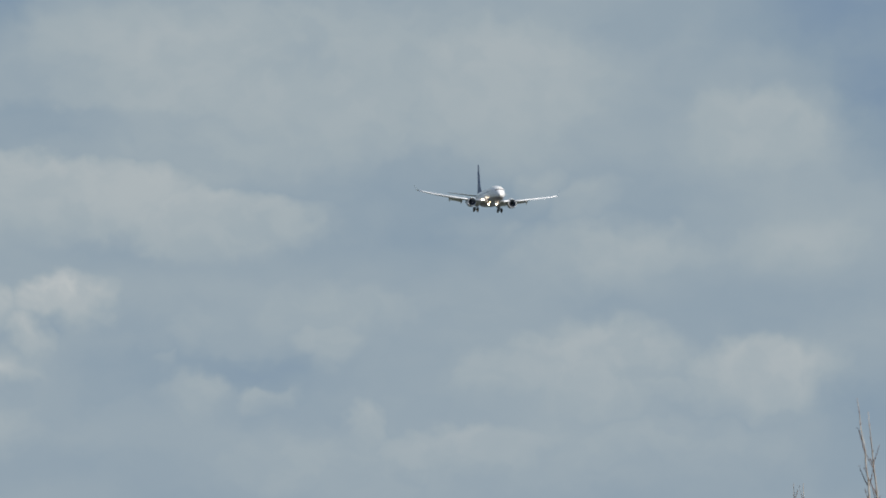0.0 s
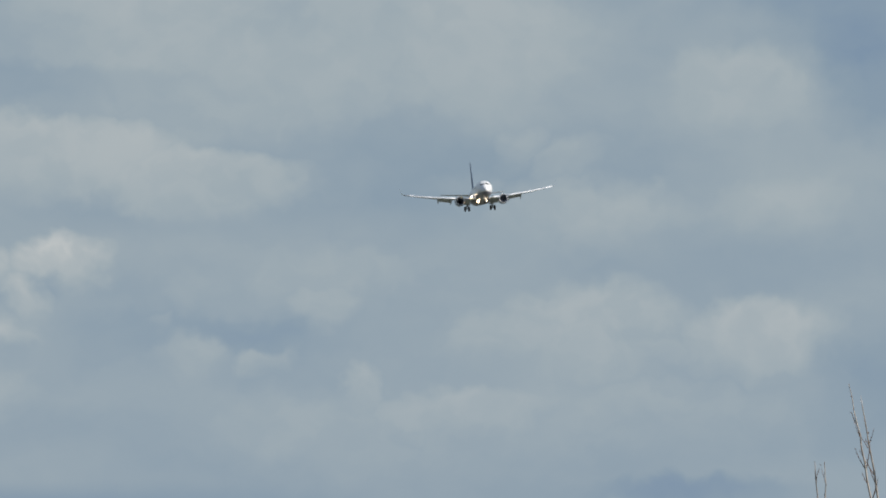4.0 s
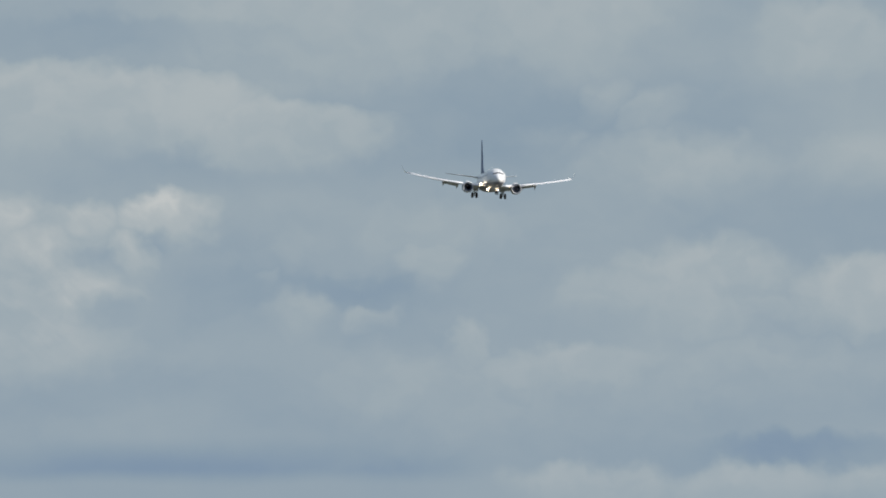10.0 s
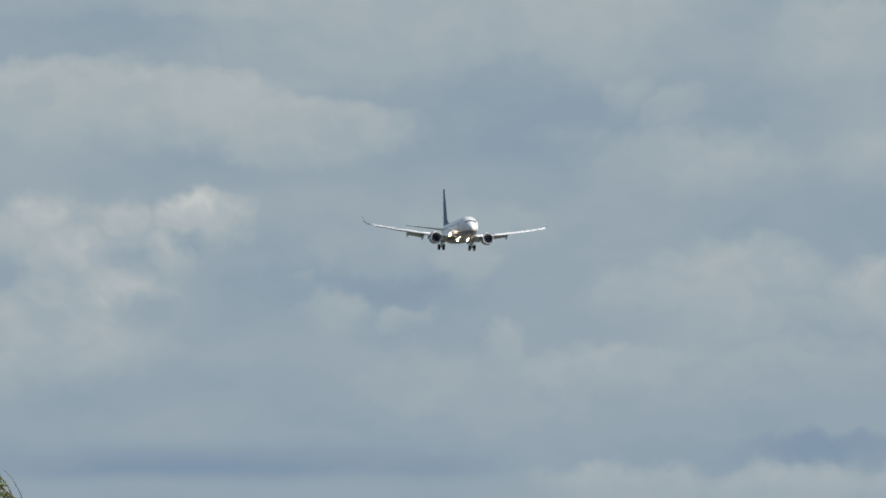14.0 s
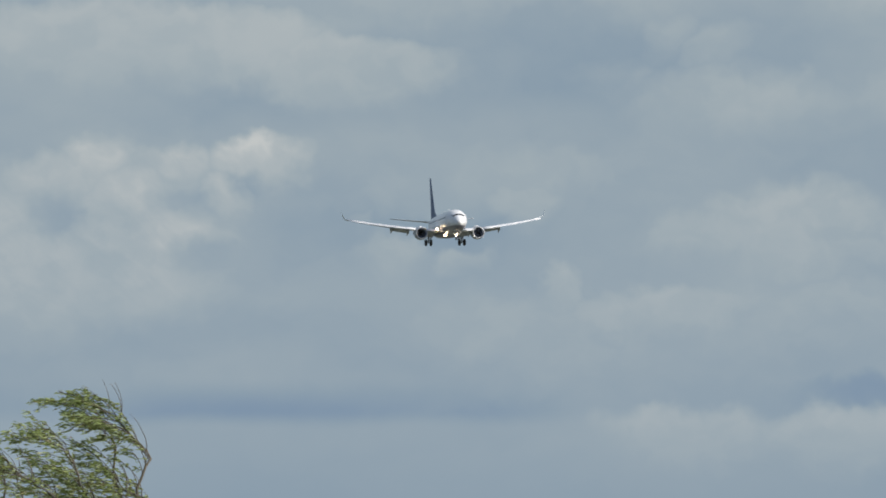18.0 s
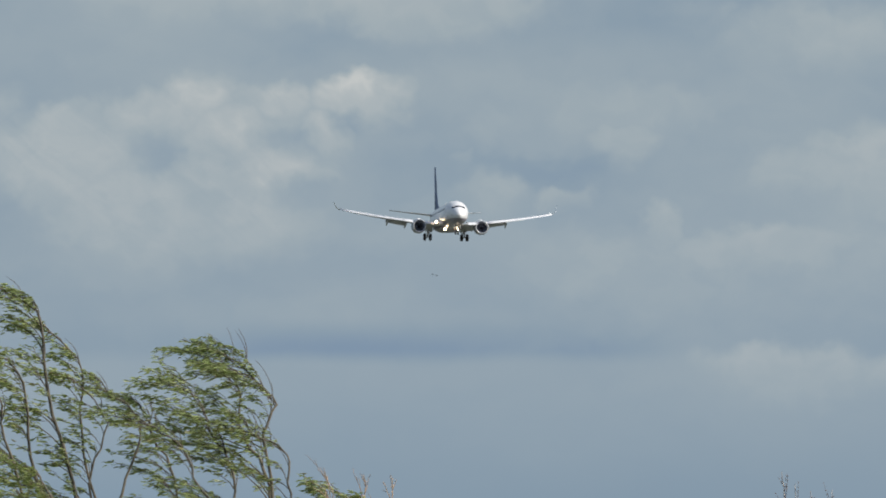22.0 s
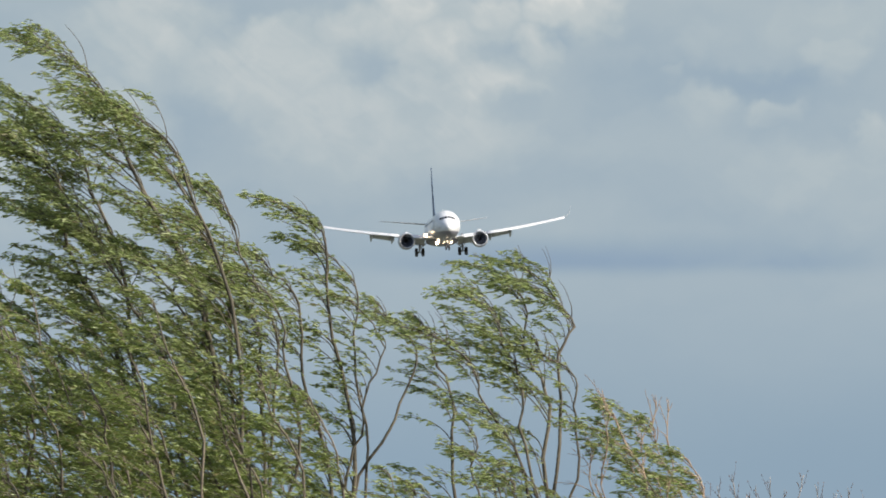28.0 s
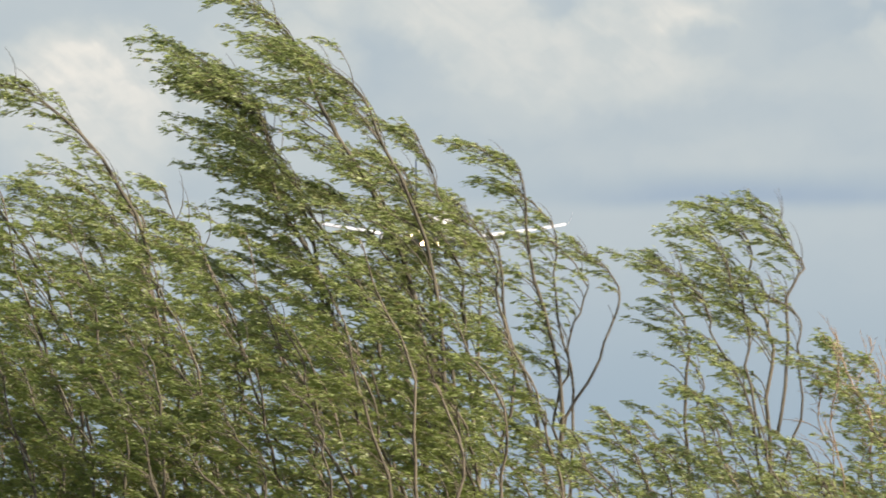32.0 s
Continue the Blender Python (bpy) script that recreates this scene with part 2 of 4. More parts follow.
HOLLOWS = [
    (-8.15, 8.72, 0.42, 0.22, -0.16, 0.9),
    (-7.05, 9.00, 0.30, 0.22, -0.18, 0.8),
    (-9.55, 7.66, 0.45, 0.30, -0.18, 0.9),
    (-7.80, 7.80, 0.45, 0.30, -0.22, 0.8),
    (-10.30, 8.45, 0.45, 0.55, -0.16, 0.9),
    (-13.20, 7.60, 0.80, 0.60, -0.16, 0.9),
    (-5.60, 8.20, 1.20, 0.50, -0.10, 0.9),
    (-3.20, 8.20, 1.30, 0.30, -0.10, 0.9),
    (-7.00, 6.30, 3.50, 0.60, -0.10, 0.9),
    (4.60, 5.35, 1.80, 0.35, -0.26, 0.8),
    (8.00, 7.30, 1.20, 1.40, -0.22, 0.9),
]

HULL = hull_paint()
# fairing colour includes the shade that falls beneath the hull
SHADED_BELLY = worn("shaded_belly_paint", (0.22, 0.21, 0.27), (0.17, 0.165, 0.22), 0.35, scale=0.8, fine=10, bump=0)
WHITE = worn("white_paint", (0.83, 0.83, 0.83), (0.74, 0.75, 0.76), 0.32, scale=0.8, fine=12, bump=0, coat=0.2)
SLAT = worn("slat_paint", (0.66, 0.67, 0.69), (0.56, 0.57, 0.60), 0.4, scale=0.8, fine=12, bump=0)
GREY = worn("wing_grey", (0.52, 0.54, 0.58), (0.44, 0.46, 0.50), 0.35, scale=0.7, fine=9, bump=0)
NAVY = worn("navy_paint", (0.040, 0.085, 0.190), (0.055, 0.105, 0.23), 0.5, scale=0.8, fine=10, bump=0)
NACELLE = worn("nacelle_paint", (0.22, 0.25, 0.33), (0.28, 0.31, 0.39), 0.3, scale=0.8, fine=10, bump=0, coat=0.2)
LIPMETAL = worn("polished_lip", (0.62, 0.63, 0.65), (0.52, 0.53, 0.55), 0.38, metal=0.5, bump=0)
FANMETAL = worn("fan_blade_metal", (0.12, 0.13, 0.16), (0.17, 0.18, 0.21), 0.45, metal=0.1, bump=0)
DARKMETAL = worn("fan_metal", (0.05, 0.05, 0.055), (0.10, 0.10, 0.11), 0.45, metal=0.6, bump=0)
GEARMETAL = worn("gear_metal", (0.35, 0.35, 0.36), (0.22, 0.22, 0.23), 0.4, metal=0.4, bump=0)
RUBBER = worn("tyre_rubber", (0.035, 0.036, 0.040), (0.055, 0.055, 0.058), 0.75, bump=0)
PANE = worn("cabin_pane", (0.16, 0.17, 0.19), (0.24, 0.25, 0.27), 0.2, bump=0)
GLASS = worn("cockpit_glass", (0.010, 0.012, 0.016), (0.02, 0.022, 0.028), 0.15, bump=0)
LAMP = glow("landing_light", (1.0, 0.76, 0.48), 18.0)
LAMPDIM = glow("turnoff_light", (1.0, 0.82, 0.6), 2.5)
BARK = worn("willow_bark", (0.135, 0.118, 0.085), (0.065, 0.056, 0.042), 0.85, scale=2.2, fine=30, bump=0.02)
LIGHTBARK = worn("sallow_bark", (0.165, 0.138, 0.10), (0.085, 0.07, 0.05), 0.8, scale=2.5, fine=30, bump=0.02)
TWIG = worn("twig_bark", (0.15, 0.095, 0.075), (0.075, 0.05, 0.04), 0.75, scale=3, fine=30, bump=0.01)
PALE = worn("pale_dead_bark", (0.36, 0.27, 0.19), (0.22, 0.15, 0.10), 0.8, scale=3, fine=30, bump=0.01)
SILVER = worn("silvery_bark", (0.42, 0.39, 0.36), (0.19, 0.16, 0.14), 0.7, scale=4, fine=35, bump=0.01)
LEAF = leaf_stuff("willow_leaf", (0.180, 0.232, 0.087), (0.325, 0.388, 0.150), (0.45, 0.50, 0.245))
LEAFDARK = leaf_stuff("sallow_leaf", (0.130, 0.178, 0.055), (0.255, 0.315, 0.098), (0.38, 0.43, 0.18))
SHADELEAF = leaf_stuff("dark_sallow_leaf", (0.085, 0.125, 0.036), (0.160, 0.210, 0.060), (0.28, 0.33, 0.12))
FEATHER = worn("dark_feather", (0.02, 0.02, 0.022), (0.05, 0.05, 0.05), 0.7, bump=0)


def field_material():
    n = Nodes("field_grass")
    p = n.coords()
    f = n.math("ADD", n.math("MULTIPLY", n.noise(p, 0.02, 5).outputs[0], 0.6), n.math("MULTIPLY", n.noise(p, 1.5, 4).outputs[0], 0.4))
    n.put(n.bsdf.inputs["Base Color"], n.ramp(f, [(0.3, (0.055, 0.064, 0.044)), (0.5, (0.080, 0.088, 0.060)), (0.7, (0.12, 0.115, 0.085))]))
    n.bsdf.inputs["Roughness"].default_value = 0.9
    n.bump(n.noise(p, 9.0, 4).outputs[0], 0.6, 0.08)
    return n.m


# ---- mesh helpers ----
def mesh(name, verts, faces, mats, smooth=True, index=None):
    me = bpy.data.meshes.new(name)
    me.from_pydata([tuple(v) for v in verts], [], faces)
    for m in mats if isinstance(mats, (list, tuple)) else [mats]:
        me.materials.append(m)
    me.polygons.foreach_set("use_smooth", [smooth] * len(me.polygons))
    if index is not None:
        me.polygons.foreach_set("material_index", index)
    me.update()
    return me


def part(name, data, parent, label="", at=(0, 0, 0)):
    """One mesh object under a thing or a part; at: its origin in the parent's space."""
    ob = new(name, data)
    ob.parent = parent
    ob.location = at
    return tagged(ob, label)


def loft(rings, closed=True, caps=True):
    """Skin between rings of equally many points."""
    n = len(rings[0])
    verts = [p for r in rings for p in r]
    faces = []
    for i in range(len(rings) - 1):
        for j in range(n if closed else n - 1):
            k = (j + 1) % n
            faces.append((i * n + j, i * n + k, (i + 1) * n + k, (i + 1) * n + j))
    if caps:
        faces.append(tuple(reversed(range(n))))
        faces.append(tuple(range((len(rings) - 1) * n, len(rings) * n)))
    return verts, faces


def tube(points, radii, sides=6):
    """Tapered tube along a line of points."""
    pts = [Vector(p) for p in points]
    rings = []
    ref = Vector((0.3, 1.0, 0.2)).normalized()
    for i, p in enumerate(pts):
        d = (pts[min(i + 1, len(pts) - 1)] - pts[max(i - 1, 0)]).normalized()
        a = d.cross(ref).normalized()
        b = d.cross(a)
        rings.append([p + (a * math.cos(2 * math.pi * k / sides) + b * math.sin(2 * math.pi * k / sides)) * radii[i] for k in range(sides)])
    return loft(rings)


def joined(pieces):
    verts, faces = [], []
    for v, f in pieces:
        o = len(verts)
        verts += list(v)
        faces += [tuple(i + o for i in q) for q in f]
    return verts, faces


def revolve(profile, axis_at, sides=28):
    """Rings round the fore-and-aft axis: profile of (y, radius)."""
    cx, cz = axis_at
    rings = [[(cx + r * math.cos(2 * math.pi * k / sides), y, cz + r * math.sin(2 * math.pi * k / sides)) for k in range(sides)] for y, r in profile]
    return loft(rings, caps=False)


# ---- ground and sky ----
def ground():
    rings = [0.0, 20, 60, 140, 200, 400, 1000, 2500, 4845]
    verts, faces = [(0, 0, 0)], []
    seg = 96
    for r in rings[1:]:
        for k in range(seg):
            a = 2 * math.pi * k / seg
            z = 0.0 if r < 30 or r > 1000 else noise.noise((r * 0.02 * math.cos(a), r * 0.02 * math.sin(a), 3.1)) * 0.15 - 0.05
            verts.append((r * math.cos(a), r * math.sin(a), z))
    for k in range(seg):
        faces.append((0, 1 + k, 1 + (k + 1) % seg))
    for i in range(len(rings) - 2):
        for k in range(seg):
            a, b = 1 + i * seg + k, 1 + i * seg + (k + 1) % seg
            faces.append((a, a + seg, b + seg, b))
    ob = new("ground", mesh("ground", verts, faces, field_material()))
    return tagged(ob, "rough green grass field reaching to the horizon", "ground", kind="structure")


def cloud_dome(R, heights, material, label):
    """One cloud deck all round."""
    seg = 720
    rings = [[(R * math.cos(radians(h)) * math.sin(2 * math.pi * k / seg), R * math.cos(radians(h)) * math.cos(2 * math.pi * k / seg), R * math.sin(radians(h))) for k in range(seg)] for h in heights]
    v, f = loft(rings, caps=False)
    ob = new("backdrop", mesh("backdrop", v, f, material))
    ob.location = EYE
    return tagged(ob, label, "sky", kind="structure")


ground()
LOW_DECK = cloud_dome(4850.0, [-1.2 + 0.3 * i for i in range(30)] + [8.0 + 1.5 * i for i in range(13)], cloud_sheet("low_cloud", MID_HEADS + LOW_HEADS, HOLLOWS, False), "grey broken cloud layers with pale heads over blue haze")
HIGH_DECK = cloud_dome(4800.0, [1.6 + 0.3 * i for i in range(22)] + [8.5 + 1.5 * i for i in range(12)], cloud_sheet("high_cloud", HIGH_HEADS, HIGH_HOLLOWS, True), "higher grey cloud banks with soft pale tops")


# ---- the airliner: nose towards -Y, origin on the hull's axis 18 m behind the nose ----
STATIONS = [(0.0, 0.04, -0.50), (0.12, 0.28, -0.49), (0.4, 0.56, -0.46), (0.9, 0.86, -0.40), (1.6, 1.15, -0.31), (2.4, 1.40, -0.20), (3.4, 1.62, -0.10),
            (4.6, 1.78, -0.03), (6.2, 1.87, 0.0), (8.0, 1.88, 0.0), (16.0, 1.88, 0.0), (24.0, 1.88, 0.0), (26.5, 1.80, 0.10), (29.0, 1.58, 0.32), (31.5, 1.26, 0.60),
            (34.0, 0.88, 0.86), (36.5, 0.46, 1.08), (37.6, 0.22, 1.16), (38.0, 0.06, 1.18)]


def hull_at(s, a, lift=0.0):
    """A point of the hull s metres behind the nose, at the angle a (degrees) from the crown."""
    for (s0, r0, z0), (s1, r1, z1) in zip(STATIONS, STATIONS[1:]):
        if s <= s1:
            k = (s - s0) / (s1 - s0)
            r, z = r0 + (r1 - r0) * k + lift, z0 + (z1 - z0) * k
            break
    return (r * math.sin(radians(a)), s - 18.0, z + 1.065 * r * math.cos(radians(a)))


def patch(s0, s1, a0, a1, lift=0.025, ns=3, na=5):
    """A thin curved plate that follows the hull."""
    outer = [[hull_at(s0 + (s1 - s0) * i / ns, a0 + (a1 - a0) * j / na, lift) for j in range(na + 1)] for i in range(ns + 1)]
    inner = [[hull_at(s0 + (s1 - s0) * i / ns, a0 + (a1 - a0) * j / na, -0.03) for j in range(na + 1)] for i in range(ns + 1)]
    w = na + 1
    verts = [p for r in outer for p in r] + [p for r in inner for p in r]
    o = (ns + 1) * w
    faces = []
    for i in range(ns):
        for j in range(na):
            a = i * w + j
            faces += [(a, a + 1, a + w + 1, a + w), (o + a, o + a + w, o + a + w + 1, o + a + 1)]
    for i in range(ns):
        for j in (0, na):
            a, b = i * w + j, (i + 1) * w + j
            faces.append((a, b, o + b, o + a))
    for j in range(na):
        for i in (0, ns):
            a = i * w + j
            faces.append((a, o + a, o + a + 1, a + 1))
    return verts, faces


def foil(lead, chord, x, z, thick, twist=0.0, n=9):
    """One wing section in the plane x: points round the profile."""
    pts = []
    ts = [0.5 * (1 - math.cos(math.pi * i / n)) for i in range(n + 1)]
    for sgn, seq in ((1, ts[::-1]), (-1, ts[1:-1])):
        for t in seq:
            h = thick * 2.6 * (0.2969 * math.sqrt(t) - 0.126 * t - 0.3516 * t * t + 0.2843 * t ** 3 - 0.1015 * t ** 4) * chord * 1.9
            h = h * (1.0 if sgn > 0 else 0.75) * sgn
            pts.append((x, lead + t * chord, z + h - math.tan(radians(twist)) * t * chord))
    return pts


def wing_lead(x):
    return -6.6 + (x - 1.7) * 0.66 if x < 5.9 else -3.83 + (x - 5.9) * 0.56


def wing_chord(x):
    return 8.2 - (x - 1.7) * 0.72 if x < 5.9 else 5.18 - (x - 5.9) * 0.32


def wing_z(x):
    return -1.30 + (x - 1.7) * 0.105 + (x - 1.7) ** 2 * 0.0040


def side_part(name, side, data, mats, parent, label="", smooth=True):
    v, f = data
    if side < 0:
        v = [(-p[0], p[1], p[2]) for p in v]
        f = [tuple(reversed(q)) for q in f]
    return part(name, mesh(name, v, f, mats, smooth), parent, label)


def ring_wheel(x, y, z, r, w):
    prof = [(-w / 2, r * 0.62), (-w / 2, r * 0.86), (-w * 0.32, r * 0.97), (0, r), (w * 0.32, r * 0.97), (w / 2, r * 0.86), (w / 2, r * 0.62)]
    n = 20
    rings = [[(x + px, y + q * math.cos(2 * math.pi * k / n), z + q * math.sin(2 * math.pi * k / n)) for k in range(n)] for px, q in prof]
    return loft(rings, caps=False)


def hub(x, y, z, r, w):
    n = 16
    prof = [(-w * 0.5, r * 0.2), (-w * 0.42, r * 0.64), (w * 0.42, r * 0.64), (w * 0.5, r * 0.2)]
    return loft([[(x + px, y + q * math.cos(2 * math.pi * k / n), z + q * math.sin(2 * math.pi * k / n)) for k in range(n)] for px, q in prof])


def lens(x, y, z, r):
    """A round lamp glass, bulging forward."""
    prof = [(0.10, r), (0.0, r), (-0.10, r * 0.92), (-0.18, r * 0.7), (-0.23, r * 0.35), (-0.245, 0.01)]
    return revolve([(y + a, b) for a, b in prof], (x, z), 14)


def airliner():
    jet = tagged(new("airliner"), "white twin-engine jet airliner, dark blue tail, wheels down", "airplane")
    n = 40
    rings = []
    for s, r, z in STATIONS:
        rings.append([hull_at(s, 360 * k / n) for k in range(n)])
    v, f = loft(rings)
    part("fuselage", mesh("fuselage", v, f, HULL), jet)
    # wing-to-body fairing under the belly
    fair = []
    for i in range(13):
        t = i / 12
        w, h = 2.15 * math.sin(math.pi * t) ** 0.45 + 0.02, 0.75 * math.sin(math.pi * t) ** 0.5 + 0.02
        fair.append([(w * math.cos(2 * math.pi * k / 24), -7.4 + 12.5 * t, -1.55 + h * math.sin(2 * math.pi * k / 24)) for k in range(24)])
    v, f = loft(fair)
    part("belly_fairing", mesh("belly_fairing", v, f, SHADED_BELLY), jet, "lavender-grey belly fairing, colour darkened for its shade")
    # flight-deck panes, six
    for a0, a1, s0, s1 in ((2, 22, 1.40, 1.86), (24, 39, 1.48, 2.02), (41, 50, 1.72, 2.30)):
        for side in (1, -1):
            side_part("windscreen_pane", side, patch(s0, s1, a0, a1), GLASS, jet, "dark flight-deck glass")
    for side in (1, -1):
        for i in range(48):
            if i not in (18, 19):
                side_part("cabin_window", side, patch(5.42 + 0.508 * i, 5.62 + 0.508 * i, 68, 75, 0.004, 1, 2), PANE, jet)
        side_part("cabin_door", side, patch(3.9, 4.75, 58, 108, 0.012, 2, 6), WHITE, jet)
    for s in (12.5, 20.0):
        fin = [[(0.02 * q, s - 18 + t * 0.5 + h * 0.9, 2.0 + h * 0.42) for q, t in ((-1, 0), (1, 0), (1, 1), (-1, 1))] for h in (0, 1)]
        v, f = loft(fin)
        part("antenna", mesh("antenna", v, f, WHITE, False), jet)
    # wings
    for side in (1, -1):
        xs = [0.6, 1.7, 3.0, 4.4, 5.9, 8.0, 10.0, 12.0, 14.0, 15.2, 16.5]
        secs = [foil(wing_lead(x), wing_chord(x) * (0.86 if x < 9.6 else 1.0), x, wing_z(x), 0.062 if x < 6 else 0.05, 1.0) for x in xs]
        wing = side_part("wing", side, loft(secs), GREY, jet, "grey swept wing with flaps out")
        for x0, x1 in ((2.2, 5.5), (6.2, 9.4)):
            fl = []
            for x in (x0, (x0 + x1) / 2, x1):
                ch = wing_chord(x)
                fl.append(foil(wing_lead(x) + ch * 0.79, ch * 0.25, x, wing_z(x) - 0.08, 0.055, 22.0))
            side_part("flap", side, loft(fl), GREY, wing, "lowered trailing-edge flap")
        for x0, x1 in ((2.6, 4.2), (5.75, 16.5)):
            sl = []
            for x in [x0 + (x1 - x0) * i / 8 for i in range(9)]:
                ch = wing_chord(x)
                sl.append(foil(wing_lead(x) - 0.30, ch * 0.055 + 0.54, x, wing_z(x) - 0.18, 0.105, -25.0))
            side_part("slat", side, loft(sl), SLAT, wing, "pale leading-edge slat")
        for x in (3.9, 6.5, 9.2):
            y0, z0 = wing_lead(x) + wing_chord(x) * 0.48, wing_z(x) - 0.28
            can = []
            L = 3.0 if x < 9 else 2.3
            for i in range(9):
                t = i / 8
                r = 0.21 * math.sin(math.pi * min(1, t * 0.9 + 0.06)) ** 0.6
                can.append([(x + r * 0.75 * math.cos(2 * math.pi * k / 10), y0 + L * t, z0 - 0.95 * max(0, t - 0.35) ** 1.1 - 0.06 + r * math.sin(2 * math.pi * k / 10)) for k in range(10)])
            side_part("flap_fairing", side, loft(can), GREY, wing)
        # blended winglet
        wl = []
        for t, dx, dz in ((0, 0, 0), (0.12, 0.22, 0.05), (0.25, 0.44, 0.22), (0.45, 0.62, 0.60), (0.75, 0.80, 1.05), (1.0, 0.95, 1.5)):
            c = 1.4 - 0.95 * t
            lead = wing_lead(16.5) + 0.1 + 1.55 * t
            flat = foil(0, c, 0, 0, 0.028)
            tilt = min(1.0, t * 3.2)
            wl.append([(16.5 + dx - q[2] * tilt, lead + q[1], wing_z(16.5) + dz + q[2] * (1 - tilt)) for q in flat])
        side_part("winglet", side, loft(wl), WHITE, wing, "upswept white winglet")
        # engine
        ex, ez = 4.83, -1.60
        outer = [(-5.30, 0.86), (-5.36, 0.90), (-5.38, 0.94), (-5.34, 0.99), (-5.22, 1.04)]
        nac = [(-5.22, 1.045), (-4.6, 1.10), (-3.8, 1.12), (-2.9, 1.07), (-2.1, 0.92), (-1.75, 0.82), (-1.78, 0.78), (-2.6, 0.8)]
        eng = side_part("engine", side, revolve(nac, (ex, ez), 36), NACELLE, jet, "blue-grey engine nacelle")
        side_part("intake_lip", side, revolve(outer, (ex, ez), 36), LIPMETAL, eng, "bare metal intake lip")
        side_part("intake_duct", side, revolve([(-5.30, 0.862), (-5.0, 0.80), (-4.3, 0.79)], (ex, ez), 36), NACELLE, eng)
        blades = []
        for k in range(24):
            a = 2 * math.pi * k / 24
            q = []
            for r, tw in ((0.24, 0.9), (0.78, 0.35)):
                da = 0.115 if r > 0.5 else 0.14
                q += [(ex + r * math.cos(a - da), -4.32 - 0.05 * tw, ez + r * math.sin(a - da)), (ex + r * math.cos(a + da), -4.32 + 0.18 * tw, ez + r * math.sin(a + da))]
            q2 = [(p[0], p[1] + 0.02, p[2]) for p in q]
            blades.append((q + q2, [(0, 1, 3, 2), (4, 6, 7, 5), (0, 2, 6, 4), (1, 5, 7, 3), (0, 4, 5, 1), (2, 3, 7, 6)]))
        side_part("fan", side, joined(blades), FANMETAL, eng, "ring of blue-grey fan blades", False)
        side_part("spinner", side, revolve([(-4.78, 0.005), (-4.70, 0.08), (-4.5, 0.2), (-4.3, 0.27), (-4.2, 0.27)], (ex, ez), 20), DARKMETAL, eng)
        side_part("fan_case", side, revolve([(-4.14, 0.79), (-4.12, 0.4), (-4.12, 0.01)], (ex, ez), 24), DARKMETAL, eng)
        side_part("exhaust_cone", side, revolve([(-2.6, 0.62), (-1.5, 0.55), (-0.9, 0.36), (-0.3, 0.05)], (ex, ez), 24), DARKMETAL, eng, "dark exhaust cone")
        py = [[(ex - 0.02 + q, yy, zz) for q, yy, zz in ((-w, y0, z0), (w, y0, z0), (w, y1, z0), (-w, y1, z0))] for w, y0, y1, z0 in ((0.16, -4.3, -0.4, ez + 0.85), (0.2, -3.6, 1.2, ez + 1.25))]
        side_part("pylon", side, loft(py), WHITE, eng, "", False)
        # main wheels
        gx, gy, gz = 2.86, 1.6, -2.92
        gear = side_part("main_gear", side, tube([(gx - 0.25, gy - 0.1, -1.2), (gx, gy, -2.3), (gx, gy, gz)], [0.15, 0.13, 0.10], 10), GEARMETAL, jet, "grey main landing-gear leg")
        side_part("axle", side, tube([(gx - 0.62, gy, gz), (gx + 0.62, gy, gz)], [0.09, 0.09], 8), GEARMETAL, gear)
        side_part("side_brace", side, tube([(gx - 1.15, gy + 0.1, -1.55), (gx - 0.05, gy, -2.45)], [0.07, 0.07], 8), GEARMETAL, gear)
        door = [[(gx + 0.20 + q, gy + yy, zz) for q, yy in ((0, -0.42), (0.05, -0.42), (0.05, 0.42), (0, 0.42))] for zz in (-2.25, -1.35)]
        side_part("gear_door", side, loft(door), WHITE, gear, "", False)
        for dx in (-0.43, 0.43):
            tyre = side_part("tyre", side, ring_wheel(gx + dx, gy, gz, 0.565, 0.40), RUBBER, gear, "black rubber tyre")
            side_part("wheel_rim", side, hub(gx + dx, gy, gz, 0.565, 0.30), GEARMETAL, tyre)
        # tailplane
        tp = [foil(13.6 + x * 0.62, 4.2 - x * 0.42, x, 1.15 + x * 0.122, 0.05) for x in (0.3, 2.0, 4.0, 6.0, 7.17)]
        side_part("tailplane", side, loft(tp), GREY, jet, "grey swept tailplane")
        # landing lights
        side_part("landing_light", side, lens(2.38, -6.35, -0.98, 0.12 if side > 0 else 0.19), PANE if side > 0 else LAMP, jet, "unlit landing light" if side > 0 else "lit warm white landing light")
        side_part("belly_light", side, lens(0.95, -5.9, -2.04, 0.14 if side > 0 else 0.19), LAMP, jet, "lit warm white landing light")
        side_part("turnoff_light", side, lens(1.96, -8.2, -0.62, 0.06), PANE if side > 0 else LAMPDIM, jet, "unlit turn-off light" if side > 0 else "small lit turn-off light")
        side_part("light_arm", side, tube([(0.95, -5.0, -1.5), (0.95, -5.75, -2.05)], [0.05, 0.05], 8), RUBBER, jet, "thin dark lamp arm")
    # nose wheels
    ng = part("nose_gear", mesh("nose_gear", *tube([(0, -13.9, -1.4), (0, -14.1, -2.5), (0, -14.15, -3.0)], [0.12, 0.10, 0.07], 10), GEARMETAL), jet, "grey nose landing-gear leg")
    for dx in (-0.2, 0.2):
        tyre = part("tyre", mesh("tyre", *ring_wheel(dx, -14.15, -3.0, 0.34, 0.2), RUBBER), ng, "black rubber tyre")
        part("wheel_rim", mesh("wheel_rim", *hub(dx, -14.15, -3.0, 0.34, 0.16), GEARMETAL), tyre)
